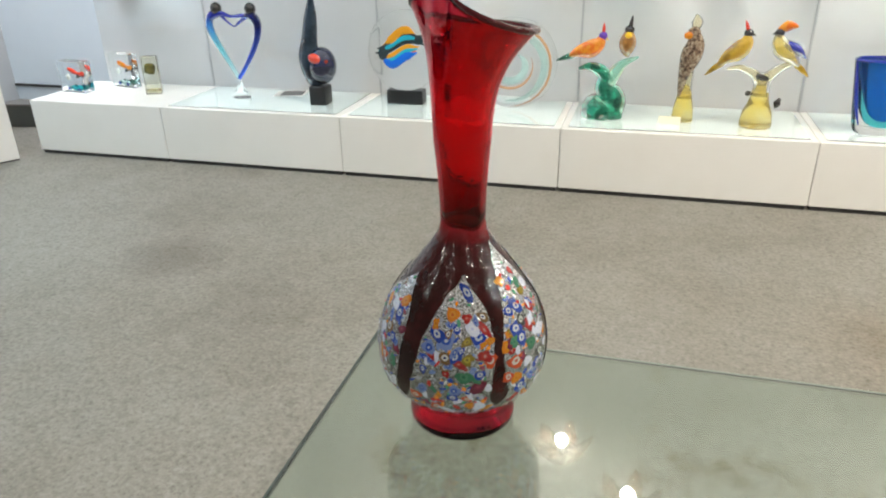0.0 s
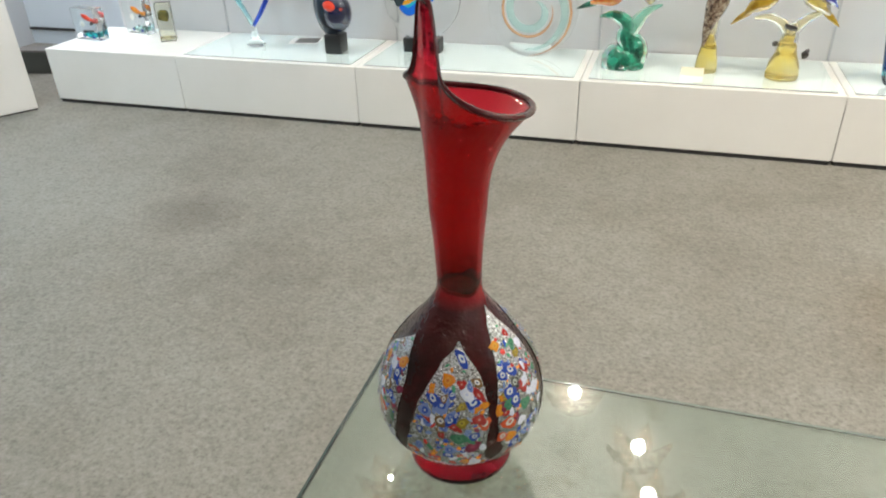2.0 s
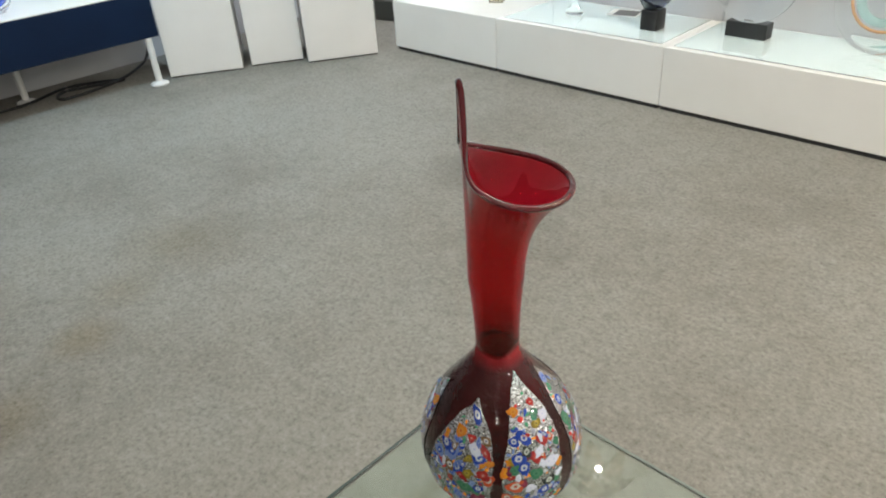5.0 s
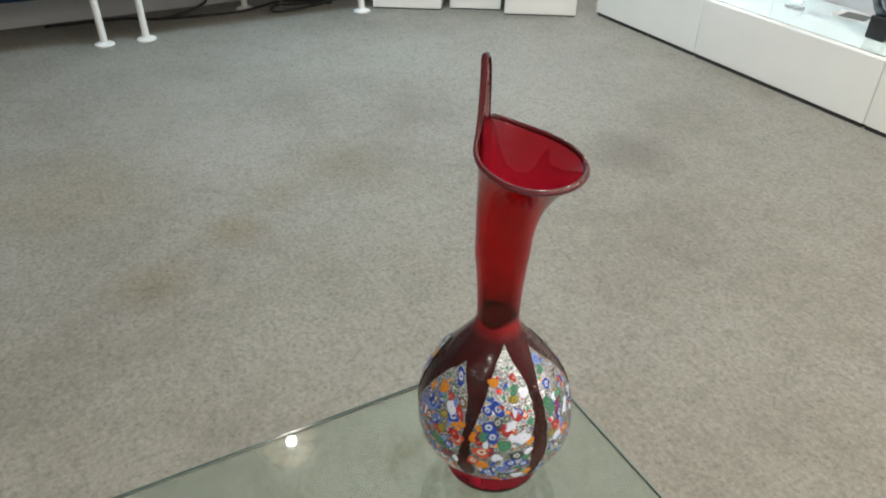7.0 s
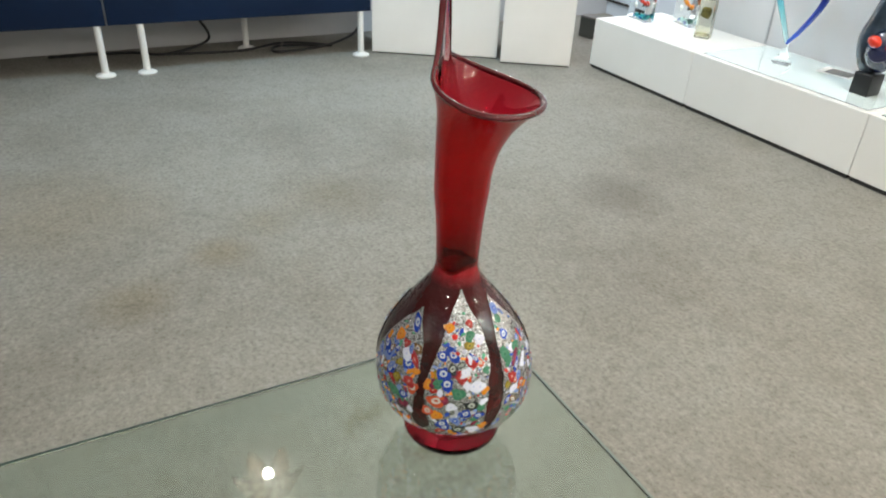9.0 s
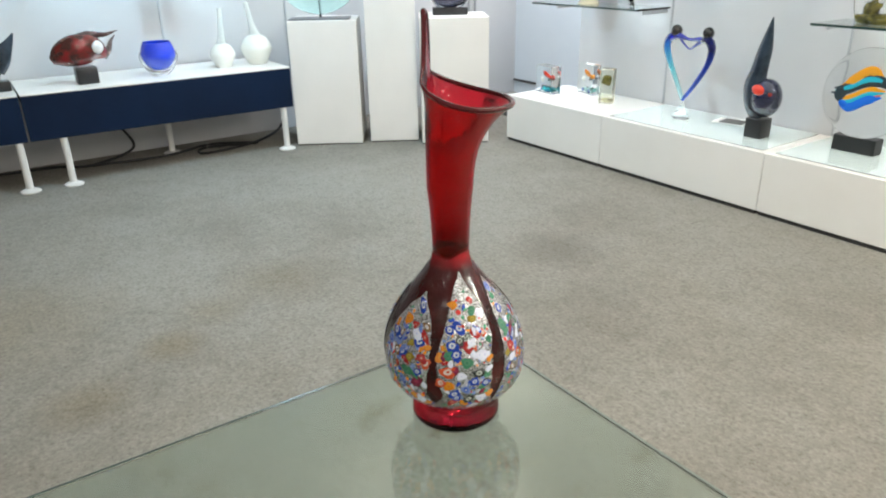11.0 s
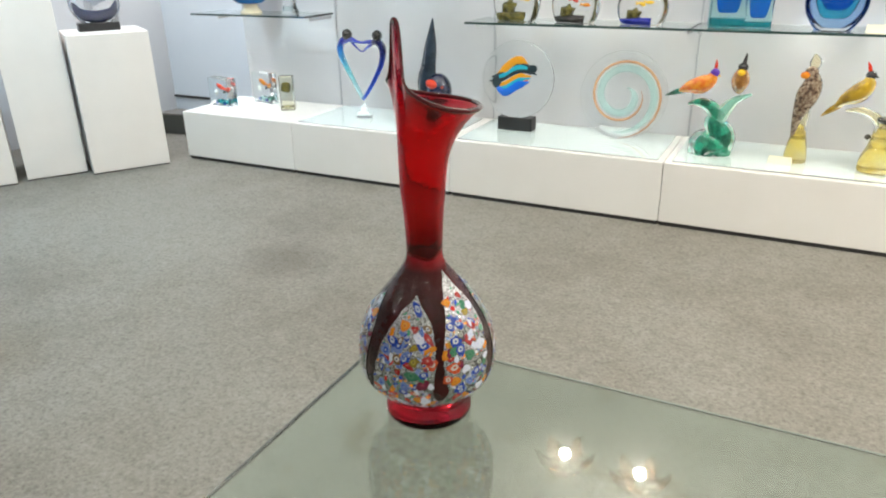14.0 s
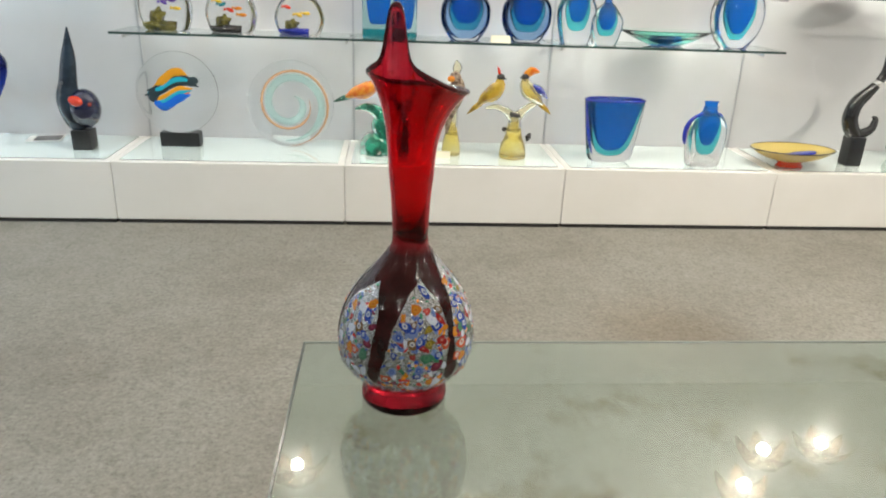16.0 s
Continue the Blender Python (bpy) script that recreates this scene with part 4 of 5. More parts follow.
part("drop_strand", tube([(-0.06, 0, 0.405), (-0.02, 0, 0.37), (0.01, 0, 0.352), (0.04, 0, 0.37), (0.085, 0, 0.40)], [0.008, 0.005, 0.004, 0.008, 0.012], 10), BLUE_DEEP, heart, "thin blue strand sagging to a point")
for hx in (-0.078, 0.108):
    part("knob", ball(hx, 0, 0.435, 0.028, 0.028, 0.030), BLACK, heart, "black glass knob")

# dark crested bird on a black cube
sculpture("glass_bird_figurine", pose(-1.412, 2.765, TOP), [
    (box(-0.042, 0.042, -0.042, 0.042, 0, 0.09, 0.004), BLACK_PAINT),
    (tube([(-0.005, 0, 0.085), (-0.03, 0, 0.14), (-0.045, 0, 0.22), (-0.035, 0, 0.30), (-0.02, 0, 0.40), (-0.012, 0, 0.47), (-0.006, 0, 0.535)], [0.03, 0.048, 0.052, 0.04, 0.032, 0.018, 0.003], 20, 6, 0.7), SLATE_GLASS),
    (ball(0.025, -0.005, 0.185, 0.068, 0.06, 0.088), NAVY_GLASS),
    (ball(0.008, -0.048, 0.222, 0.036, 0.024, 0.024, 0.3), RED_GLASS),
    (ball(0.055, -0.035, 0.208, 0.020, 0.02, 0.018, 0.3), mat("dull_red_glass", (0.25, 0.03, 0.02), 0.15))],
    "dark slate glass bird with red spot on black cube", "figurine")
card = thing("card", pose(-1.65, 2.945, TOP, 0, 0, 12), "white card with a dark grey panel lying on glass", "card")
flat_part("sheet", box(-0.095, 0.06, -0.062, 0.062, 0, 0.0015, 0), LAMINATE, card, "white sheet")
flat_part("panel", box(-0.062, 0.054, -0.05, 0.05, 0.0019, 0.0026, 0), GREY_CARD, card, "dark grey printed panel")

# standing glass plates
plate = thing("plate", pose(-1.005, 2.865, TOP), "clear round glass plate with banded fish motif on black stand", "plate")
flat_part("stand", box(-0.09, 0.09, -0.035, 0.035, 0, 0.066, 0.003), BLACK_PAINT, plate, "black block stand")
disc_bm = lathe([(0.001, -0.006), (0.12, -0.006), (0.178, -0.008), (0.187, 0.0), (0.178, 0.010), (0.12, 0.006), (0.001, 0.006)], 72, steps=3)
disc_bm.transform(Matrix.Translation((0, 0.0, 0.064 + 0.183)) @ Matrix.Rotation(math.pi / 2 - 0.1, 4, "X"))
part("disc", disc_bm, CLEAR, plate).visible_shadow = False
for k, (key, off, half, thick) in enumerate((("amber", 0.054, 0.080, 0.014), ("dark", 0.036, 0.104, 0.010), ("teal", 0.021, 0.100, 0.012), ("dark", 0.006, 0.114, 0.010), ("amber", -0.007, 0.088, 0.010), ("teal", -0.020, 0.084, 0.011), ("orange", -0.033, 0.075, 0.009), ("blue", -0.047, 0.078, 0.014))):
    pts = []
    for q in range(-4, 5):
        u = q / 4
        bow = math.copysign(0.012, off) * (1 - u * u) + 0.014 * math.sin(3.2 * u + 0.5) - 0.3 * off * u * u
        pts.append((half * 1.08 * u - 0.022, -0.012, 0.258 + off * 0.98 + bow + 0.022 * u))
    part("band", tube(pts, [0.003, thick * 0.8] + [thick * 1.5] * 5 + [thick * 0.8, 0.003], 8, 3, 0.2), STRIPE[key], plate, "%s glass band of the motif" % key)
part("band", ball(0.075, -0.012, 0.300, 0.030, 0.004, 0.022, -0.4, 2), STRIPE["dark"], plate, "dark glass end of the motif")
part("band", ball(-0.105, -0.012, 0.235, 0.026, 0.004, 0.034, 0.2, 2), STRIPE["dark"], plate, "dark glass end of the motif")
part("band", ball(-0.085, -0.013, 0.198, 0.022, 0.004, 0.012, 0.3, 2), STRIPE["blue"], plate, "blue tip of the motif")

spiral = thing("plate", pose(-0.49, 2.86, TOP, -8), "clear round glass plate with an aqua and orange spiral", "plate")
SC = 0.203
disc_bm = lathe([(0.001, -0.006), (0.10, -0.005), (0.155, -0.010), (0.19, -0.020), (0.203, -0.012), (0.197, 0.004), (0.15, 0.010), (0.09, 0.007), (0.001, 0.006)], 80, steps=3)
disc_bm.transform(Matrix.Translation((0, 0, SC + 0.001)) @ Matrix.Rotation(math.pi / 2, 4, "X"))
part("disc", disc_bm, CLEAR, spiral).visible_shadow = False


def spiral_band(r0, r1, a0, a1, width, material, label):
    pts, rad = [], []
    for q in range(33):
        u = q / 32
        a, r = a0 + (a1 - a0) * u, r0 + (r1 - r0) * u
        pts.append((r * math.cos(a), -0.009 - 0.006 * (r / 0.2) ** 3, SC + r * math.sin(a)))
        rad.append(width * min(1, 6 * u + 0.1, 6 * (1 - u) + 0.15))
    bm = bmesh.new()
    grid = []
    for i, p in enumerate(pts):
        c = Vector((p[0], 0, p[2] - SC)).normalized()
        grid.append([bm.verts.new(Vector(p) + c * (rad[i] * s) + Vector((0, -0.002 * (1 - s * s), 0))) for s in (-1, -0.5, 0, 0.5, 1)])
    for a, b in zip(grid, grid[1:]):
        for k in range(4):
            bm.faces.new((a[k], a[k + 1], b[k + 1], b[k]))
    return part("spiral_band", bm, material, spiral, label)


PALE_AQUA_BAND = mat("pale_aqua_band", (0.55, 0.84, 0.79), 0.1, transmission=0.72, ior=1.1)
PALE_ORANGE_BAND = mat("pale_orange_band", (0.80, 0.42, 0.20), 0.1, transmission=0.55, ior=1.1)
spiral_band(0.04, 0.172, 1.2, 1.2 - 9.2, 0.017, PALE_AQUA_BAND, "pale aqua glass spiral")
spiral_band(0.088, 0.196, 0.35, 0.35 - 8.2, 0.006, PALE_ORANGE_BAND, "thin orange glass spiral")


# glass birds on branches: each one mesh
def bird(x, z, facing, lean_, size, body, head, beak, crest, tail, wing=None, y=0.0):
    """Pieces of a perched bird; x, z its breast, facing +1 or -1, lean_ the tilt of its back."""
    def at(u, v):
        c, s = math.cos(lean_), math.sin(lean_)
        return (x + facing * size * (u * c + v * s), y, z + size * (v * c - u * s))
    out = [(tube([at(-0.75, -0.5), at(-0.4, -0.22), at(0.0, 0.0), at(0.25, 0.3), at(0.3, 0.55)], [0.06 * size, 0.26 * size, 0.37 * size, 0.29 * size, 0.15 * size], 14, 5), body),
           (ball(*at(0.33, 0.62), 0.19 * size, 0.17 * size, 0.18 * size, 0, 2), head),
           (tube([at(0.42, 0.6), at(0.58, 0.52)], [0.09 * size, 0.02 * size], 8, 3), beak),
           (tube([at(0.3, 0.72), at(0.26, 0.95), at(0.2, 1.12)], [0.07 * size, 0.06 * size, 0.01 * size], 8, 4, 0.6), crest),
           (tube([at(-0.55, -0.4), at(-0.9, -0.62), at(-1.22, -0.85)], [0.13 * size, 0.11 * size, 0.02 * size], 8, 4, 0.5), tail)]
    if wing:
        out.append((tube([at(-0.05, 0.3), at(-0.5, 0.12), at(-0.95, -0.2)], [0.12 * size, 0.2 * size, 0.02 * size], 8, 4, 1.9), wing))
    return out


pieces = [(tube([(0.0, 0, 0.0), (-0.02, 0, 0.02), (0.02, 0, 0.07), (-0.01, 0, 0.13), (0.0, 0, 0.18)], [0.092, 0.096, 0.064, 0.048, 0.032], 18, 6, 0.8), GREEN_GLASS),
          (tube([(0.0, 0, 0.15), (-0.03, 0, 0.195), (-0.08, 0, 0.215), (-0.13, 0, 0.205)], [0.035, 0.03, 0.02, 0.006], 12), GREEN_GLASS),
          (tube([(0.0, 0, 0.15), (0.03, 0, 0.20), (0.06, 0, 0.235), (0.12, 0, 0.262)], [0.035, 0.028, 0.018, 0.005], 12), GREEN_PALE)]
pieces += bird(-0.085, 0.29, 1, 0.25, 0.105, ORANGE_GLASS, VIOLET, YELLOW_GLASS, RED_GLASS, GREEN_GLASS)
pieces += [(tube([(0.07, 0, 0.262), (0.068, 0, 0.285), (0.068, 0, 0.315), (0.07, 0, 0.345), (0.072, 0, 0.37)], [0.008, 0.028, 0.037, 0.030, 0.014], 14, 5), swirl_glass("russet_glass", (0.30, 0.13, 0.03), (0.50, 0.24, 0.05), 25, 0.3)),
           (ball(0.070, -0.016, 0.350, 0.017, 0.018, 0.016, 0, 2), YELLOW_GLASS), (ball(0.072, 0, 0.372, 0.022, 0.020, 0.019, 0, 2), DARK_GLASS),
           (tube([(0.074, 0, 0.385), (0.078, 0, 0.41), (0.080, 0, 0.43)], [0.01, 0.007, 0.002], 8, 4), DARK_GLASS)]
sculpture("glass_bird_figurine", pose(-0.05, 2.785, TOP), pieces, "two orange glass birds perched on a green glass branch", "figurine", "glass birds")

pieces = [(lathe([(0.042, 0), (0.045, 0.01), (0.04, 0.06), (0.03, 0.11), (0.022, 0.15)], 20), AMBER_DEEP),
          (tube([(0, 0, 0.10), (0.005, 0, 0.17), (0.012, 0, 0.24)], [0.028, 0.02, 0.016], 12), AMBER),
          (tube([(-0.025, -0.02, 0.11), (-0.015, -0.02, 0.19), (0.005, -0.015, 0.27), (0.018, -0.01, 0.32), (0.012, -0.01, 0.365)], [0.006, 0.022, 0.042, 0.038, 0.022], 14, 6), BROWN_GLASS),
          (ball(0.008, -0.012, 0.368, 0.027, 0.026, 0.026, 0, 2), BROWN_GLASS), (ball(-0.014, -0.034, 0.360, 0.018, 0.014, 0.015, 0, 2), ORANGE_GLASS),
          (tube([(0.012, 0, 0.38), (0.016, 0, 0.41), (0.01, 0, 0.44)], [0.014, 0.022, 0.004], 8, 4, 0.5), glass("straw_crest_glass", (0.95, 0.85, 0.6)))]
sculpture("glass_bird_figurine", pose(0.272, 2.775, TOP), pieces, "brown mottled glass parrot on an amber glass stump", "figurine", "glass birds")

pieces = [(lathe([(0.058, 0), (0.064, 0.012), (0.058, 0.06), (0.042, 0.10), (0.034, 0.14), (0.03, 0.17)], 22), AMBER_DEEP),
          (tube([(0, 0, 0.13), (0.002, 0, 0.19), (0.0, 0, 0.22)], [0.034, 0.03, 0.02], 12), AMBER),
          (tube([(-0.005, 0, 0.185), (-0.04, 0, 0.22), (-0.09, 0, 0.238), (-0.14, 0, 0.232)], [0.026, 0.018, 0.014, 0.005], 10), AMBER),
          (tube([(0.005, 0, 0.185), (0.04, 0, 0.225), (0.075, 0, 0.25), (0.12, 0, 0.265)], [0.026, 0.02, 0.014, 0.005], 10), AMBER),
          (ball(-0.002, -0.02, 0.205, 0.028, 0.012, 0.014, 0.3, 2, None, 0.4), DARK_GLASS), (ball(0.072, 0, 0.10, 0.014, 0.01, 0.02, 0.3, 2, None, 0.6), DARK_GLASS), (ball(-0.045, 0, 0.135, 0.01, 0.01, 0.012, 0.3, 2, None, 0.6), DARK_GLASS)]
pieces += bird(-0.105, 0.305, 1, -0.1, 0.105, OLIVE, DARK_GLASS, DARK_GLASS, RED_GLASS, OLIVE)
pieces += bird(0.06, 0.312, -1, -0.15, 0.10, AMBER_DEEP, DARK_GLASS, DARK_GLASS, ORANGE_GLASS, OLIVE, BLUE_DEEP)
pieces.append((tube([(0.035, 0, 0.385), (0.065, 0, 0.405), (0.10, 0, 0.402)], [0.014, 0.02, 0.004], 8, 4, 0.6), ORANGE_GLASS))
sculpture("glass_bird_figurine", pose(0.562, 2.735, TOP), pieces, "two gold glass parrots perched on an amber glass tree", "figurine", "glass birds")


def price_card(x, y, z, turn=0):
    ob = thing("price_card", pose(x, y, z, 0, 0, turn), "small cream folded price card", "card", "price cards")
    bm = bmesh.new()
    w, d, h = 0.045, 0.016, 0.03
    for s in (-1, 1):
        q = [bm.verts.new(p) for p in ((-w, s * d, 0), (w, s * d, 0), (w, 0, h), (-w, 0, h))]
        q2 = [bm.verts.new((v.co.x, v.co.y - s * 0.001, v.co.z)) for v in q]
        bm.faces.new(q)
        bm.faces.new(q2[::-1])
        for k in range(4):
            bm.faces.new((q[k], q2[k], q2[(k + 1) % 4], q[(k + 1) % 4]))
    flat_part("fold", bm, PAPER, ob)
    return ob


price_card(0.22, 2.715, TOP, -6)


# cased blue glass: clear outside, aqua veil, cobalt heart
def cased(name, x, y, z, outer, veil, core, label, category="vase", flat=0.5, turn=0, power=2.0, group="cased blue vases"):
    ob = thing(name, pose(x, y, z, 0, 0, turn), label, category, group)
    part("outer_glass", lathe(outer, 40, 1, flat, power=power), CLEAR, ob, "thick clear outer glass").visible_shadow = False
    part("veil", lathe(veil, 32, 1, flat * 0.8, power=power), AQUA, ob, "aqua inner layer").visible_shadow = False
    part("core", lathe(core, 32, 1, flat * 0.68, power=power), COBALT, ob, "cobalt blue core")
    return ob


bucket = cased("vase", 1.02, 2.70, TOP, [(0.055, 0), (0.085, 0.004), (0.104, 0.022), (0.114, 0.07), (0.126, 0.16), (0.139, 0.26), (0.142, 0.29)],
               [(0.004, 0.032), (0.036, 0.036), (0.066, 0.056), (0.089, 0.105), (0.106, 0.18), (0.120, 0.255), (0.125, 0.286)],
               [(0.004, 0.058), (0.030, 0.063), (0.056, 0.085), (0.077, 0.130), (0.095, 0.195), (0.112, 0.262), (0.118, 0.2905)],
               "wide tapering vase of cobalt glass cased in clear", "vase", 0.42, power=2.6)
part("rim", lathe([(0.139, 0.286), (0.145, 0.291), (0.139, 0.297), (0.130, 0.294)], 40, 1, 0.42, close_bottom=False, close_top=False, power=2.6), BLUE_DEEP, bucket, "thin blue rim")
part("side_streak", tube([(-0.085, -0.012, 0.04), (-0.106, -0.012, 0.12), (-0.122, -0.012, 0.20), (-0.134, -0.010, 0.284)], [0.003, 0.007, 0.008, 0.005], 10), BLUE_DEEP, bucket, "blue streak down one side")
amph = cased("vase", 1.455, 2.645, TOP, [(0.065, 0), (0.08, 0.01), (0.092, 0.08), (0.097, 0.16), (0.075, 0.225), (0.038, 0.255), (0.034, 0.28)],
             [(0.015, 0.06), (0.034, 0.075), (0.050, 0.13), (0.054, 0.18), (0.042, 0.23), (0.03, 0.252)], [(0.01, 0.105), (0.024, 0.12), (0.038, 0.16), (0.043, 0.20), (0.04, 0.24), (0.03, 0.285), (0.036, 0.305)],
             "small cased blue amphora with trailing blue handle", "vase", 0.55)
part("handle", tube([(-0.03, 0, 0.245), (-0.07, 0, 0.225), (-0.098, 0, 0.185), (-0.102, 0, 0.13), (-0.095, 0, 0.10)], [0.008, 0.01, 0.012, 0.011, 0.004], 10), BLUE_DEEP, amph, "blue glass handle")
part("handle", tube([(0.03, 0, 0.25), (0.055, 0, 0.24), (0.078, 0, 0.215)], [0.006, 0.007, 0.003], 10), BLUE_DEEP, amph, "short blue glass handle")

bowl = thing("bowl", pose(1.90, 2.665, TOP), "wide shallow yellow glass bowl on a red foot", "bowl")
BOWL_Y = mat("straw_yellow_glass", (0.85, 0.66, 0.22), 0.05, transmission=0.5)
part("bowl_shell", lathe([(0.05, 0.026), (0.09, 0.032), (0.155, 0.055), (0.199, 0.082), (0.202, 0.086), (0.196, 0.086), (0.15, 0.063), (0.08, 0.040), (0.001, 0.036)], 48, 1, 0.66, close_bottom=True, close_top=True), BOWL_Y, bowl)
part("foot", lathe([(0.062, 0), (0.068, 0.005), (0.058, 0.016), (0.07, 0.030)], 32, 1, 0.66), RED_GLASS, bowl, "red glass foot")
part("rim", lathe([(0.199, 0.083), (0.2045, 0.0865), (0.199, 0.090)], 48, 1, 0.66, close_bottom=False, close_top=False), DARK_GLASS, bowl, "dark rim line")
patch = ball(0.06, 0.03, 0.054, 0.085, 0.040, 0.010, -0.16, 3)
part("inner_patch", patch, BLUE_DEEP, bowl, "blue patch inside the bowl")

sculpture("hook_sculpture", pose(2.235, 2.72, TOP, 0, 0, 0), [
    (box(-0.038, 0.038, -0.038, 0.038, 0, 0.142, 0.005), BLACK_PAINT),
    (tube([(0.0, 0, 0.14), (-0.03, 0, 0.175), (-0.05, 0, 0.23), (-0.035, 0, 0.30), (0.01, 0, 0.35), (0.038, 0, 0.385)], [0.03, 0.036, 0.036, 0.034, 0.028, 0.022], 16), BLACK),
    (ball(0.046, 0, 0.396, 0.024, 0.022, 0.014, -0.6, 2), CHROME),
    (tube([(0.052, 0, 0.405), (0.068, 0, 0.44), (0.072, 0, 0.48), (0.06, 0, 0.535)], [0.02, 0.02, 0.018, 0.008], 14), BLACK),
    (tube([(-0.01, 0, 0.15), (0.03, 0, 0.155), (0.07, 0, 0.18), (0.08, 0, 0.225), (0.062, 0, 0.235)], [0.03, 0.026, 0.02, 0.014, 0.006], 14), BLACK)],
    "twisting black glass hook on a black block", "sculpture")
dish = thing("bowl", pose(2.62, 2.87, TOP), "small round emerald glass bowl", "bowl")
part("bowl_shell", lathe([(0.03, 0), (0.05, 0.005), (0.085, 0.04), (0.08, 0.08), (0.06, 0.10), (0.055, 0.098), (0.072, 0.075), (0.07, 0.045), (0.03, 0.012)], 32), GREEN_GLASS, dish)


# ---- glass on the shelves ----
def fish_globe(x, w, h, flat, colours, bed, label):
    ob = thing("aquarium_globe", pose(x, 2.895, SHELF), label, "aquarium sculpture", "aquarium globes")
    part("globe", lathe([(w * 0.72, 0), (w * 0.86, h * 0.05), (w, h * 0.32), (w * 0.97, h * 0.55), (w * 0.75, h * 0.82), (w * 0.35, h * 0.97), (w * 0.02, h)], 40, 1, flat), CLEAR, ob, "solid clear glass dome").visible_shadow = False
    part("bed", ball(-0.02, 0, h * 0.10, w * 0.66, w * flat * 0.5, h * 0.09, 0, 3, None, 0.35), bed, ob, "mossy glass bed")
    part("rock", ball(-0.03, 0, h * 0.24, w * 0.25, w * 0.18, h * 0.14, 0.3, 3, None, 0.6), ROCK, ob, "mossy glass rock")
    for k, c in enumerate(colours):
        a = 0.9 + 1.9 * k
        fx, fz = w * 0.45 * math.cos(a), h * (0.52 + 0.14 * math.sin(1.7 * k))
        f = ball(fx, 0, fz, 0.017, 0.006, 0.008, 0.5 * math.sin(k), 2)
        tube([(fx - 0.014, 0, fz), (fx - 0.026, 0, fz + 0.003)], [0.002, 0.008], 6, 2, 0.4, f)
        part("fish_motif", f, c, ob, "small bright fish-like inclusion")
    return ob


fish_globe(-1.03, 0.118, 0.25, 0.45, [VIOLET, BLUE_DEEP, VIOLET, YELLOW_GLASS, BLUE_DEEP], ROCK, "clear glass aquarium dome with blue fish and mossy rock")
fish_globe(-0.74, 0.114, 0.20, 0.5, [ORANGE_GLASS, YELLOW_GLASS, RED_GLASS, ORANGE_GLASS, TEAL], DARK_GLASS, "clear glass aquarium dome with orange fish and dark bed")
fish_globe(-0.435, 0.112, 0.175, 0.45, [YELLOW_GLASS, RED_GLASS, YELLOW_GLASS], BLUE_DEEP, "low clear glass aquarium dome over a blue bed")


def block_vase(x, w, h, label):
    ob = thing("vase", pose(x, 2.88, SHELF), label, "vase", "cased blue vases")
    flat_part("outer_glass", box(-w / 2, w / 2, -w * 0.4, w * 0.4, 0, h, 0.008, 3), AQUA_PALE, ob, "square pale aqua outer glass").visible_shadow = False
    part("core", lathe([(w * 0.12, h * 0.22), (w * 0.28, h * 0.26), (w * 0.38, h * 0.6), (w * 0.42, h * 0.9), (w * 0.42, h + 0.001)], 28, 1, 0.7, power=4), COBALT, ob, "cobalt blue core")
    flat_part("base_veil", box(-w * 0.45, w * 0.45, -w * 0.3, w * 0.3, 0.006, h * 0.14, 0.004), TEAL, ob, "teal base layer").visible_shadow = False
    return ob


block_vase(-0.075, 0.145, 0.27, "tall square vase of cobalt in aqua glass")
block_vase(0.045, 0.11, 0.185, "short square vase of cobalt in aqua glass")


def round_flask(x, r, label, neck):
    outer = [(r * 0.45, 0), (r * 0.62, 0.006), (r * 0.93, r * 0.55), (r, r), (r * 0.92, r * 1.45), (r * 0.55, r * 1.84), (neck, r * 1.95), (neck, r * 1.95 + 0.012)]
    veil = [(r * 0.15, r * 0.42), (r * 0.4, r * 0.50), (r * 0.62, r * 0.95), (r * 0.64, r * 1.3), (r * 0.48, r * 1.7), (neck * 0.9, r * 1.9)]
    core = [(r * 0.1, r * 0.68), (r * 0.3, r * 0.74), (r * 0.50, r * 1.08), (r * 0.53, r * 1.38), (r * 0.4, r * 1.72), (neck * 0.8, r * 1.955)]
    ob = cased("vase", x, 2.88, SHELF, outer, veil, core, label, "vase", 0.45)
    part("tint", lathe([(r * 0.35, 0.012), (r * 0.85, r * 0.5), (r * 0.955, r), (r * 0.86, r * 1.45), (r * 0.5, r * 1.8)], 36, 1, 0.40), glass("smoke_blue_glass", (0.35, 0.55, 0.85), ior=1.1), ob, "smoky blue layer").visible_shadow = False
    return ob


round_flask(0.325, 0.115, "round flat flask of layered blue glass", 0.03)
round_flask(0.610, 0.117, "round flat flask of layered blue glass", 0.045)
price_card(0.485, 2.82, SHELF, 4)


def bottle(x, r, h, label, y=2.88):
    outer = [(r * 0.6, 0), (r * 0.75, 0.006), (r, h * 0.32), (r * 0.96, h * 0.5), (r * 0.5, h * 0.72), (r * 0.24, h * 0.80), (r * 0.22, h * 0.95), (r * 0.34, h)]
    veil = [(r * 0.12, h * 0.17), (r * 0.38, h * 0.22), (r * 0.56, h * 0.42), (r * 0.46, h * 0.6), (r * 0.18, h * 0.78)]
    core = [(r * 0.1, h * 0.29), (r * 0.27, h * 0.33), (r * 0.43, h * 0.48), (r * 0.36, h * 0.64), (r * 0.17, h * 0.80), (r * 0.16, h * 0.95)]
    return cased("bottle", x, y, SHELF, outer, veil, core, label, "bottle", 0.6)


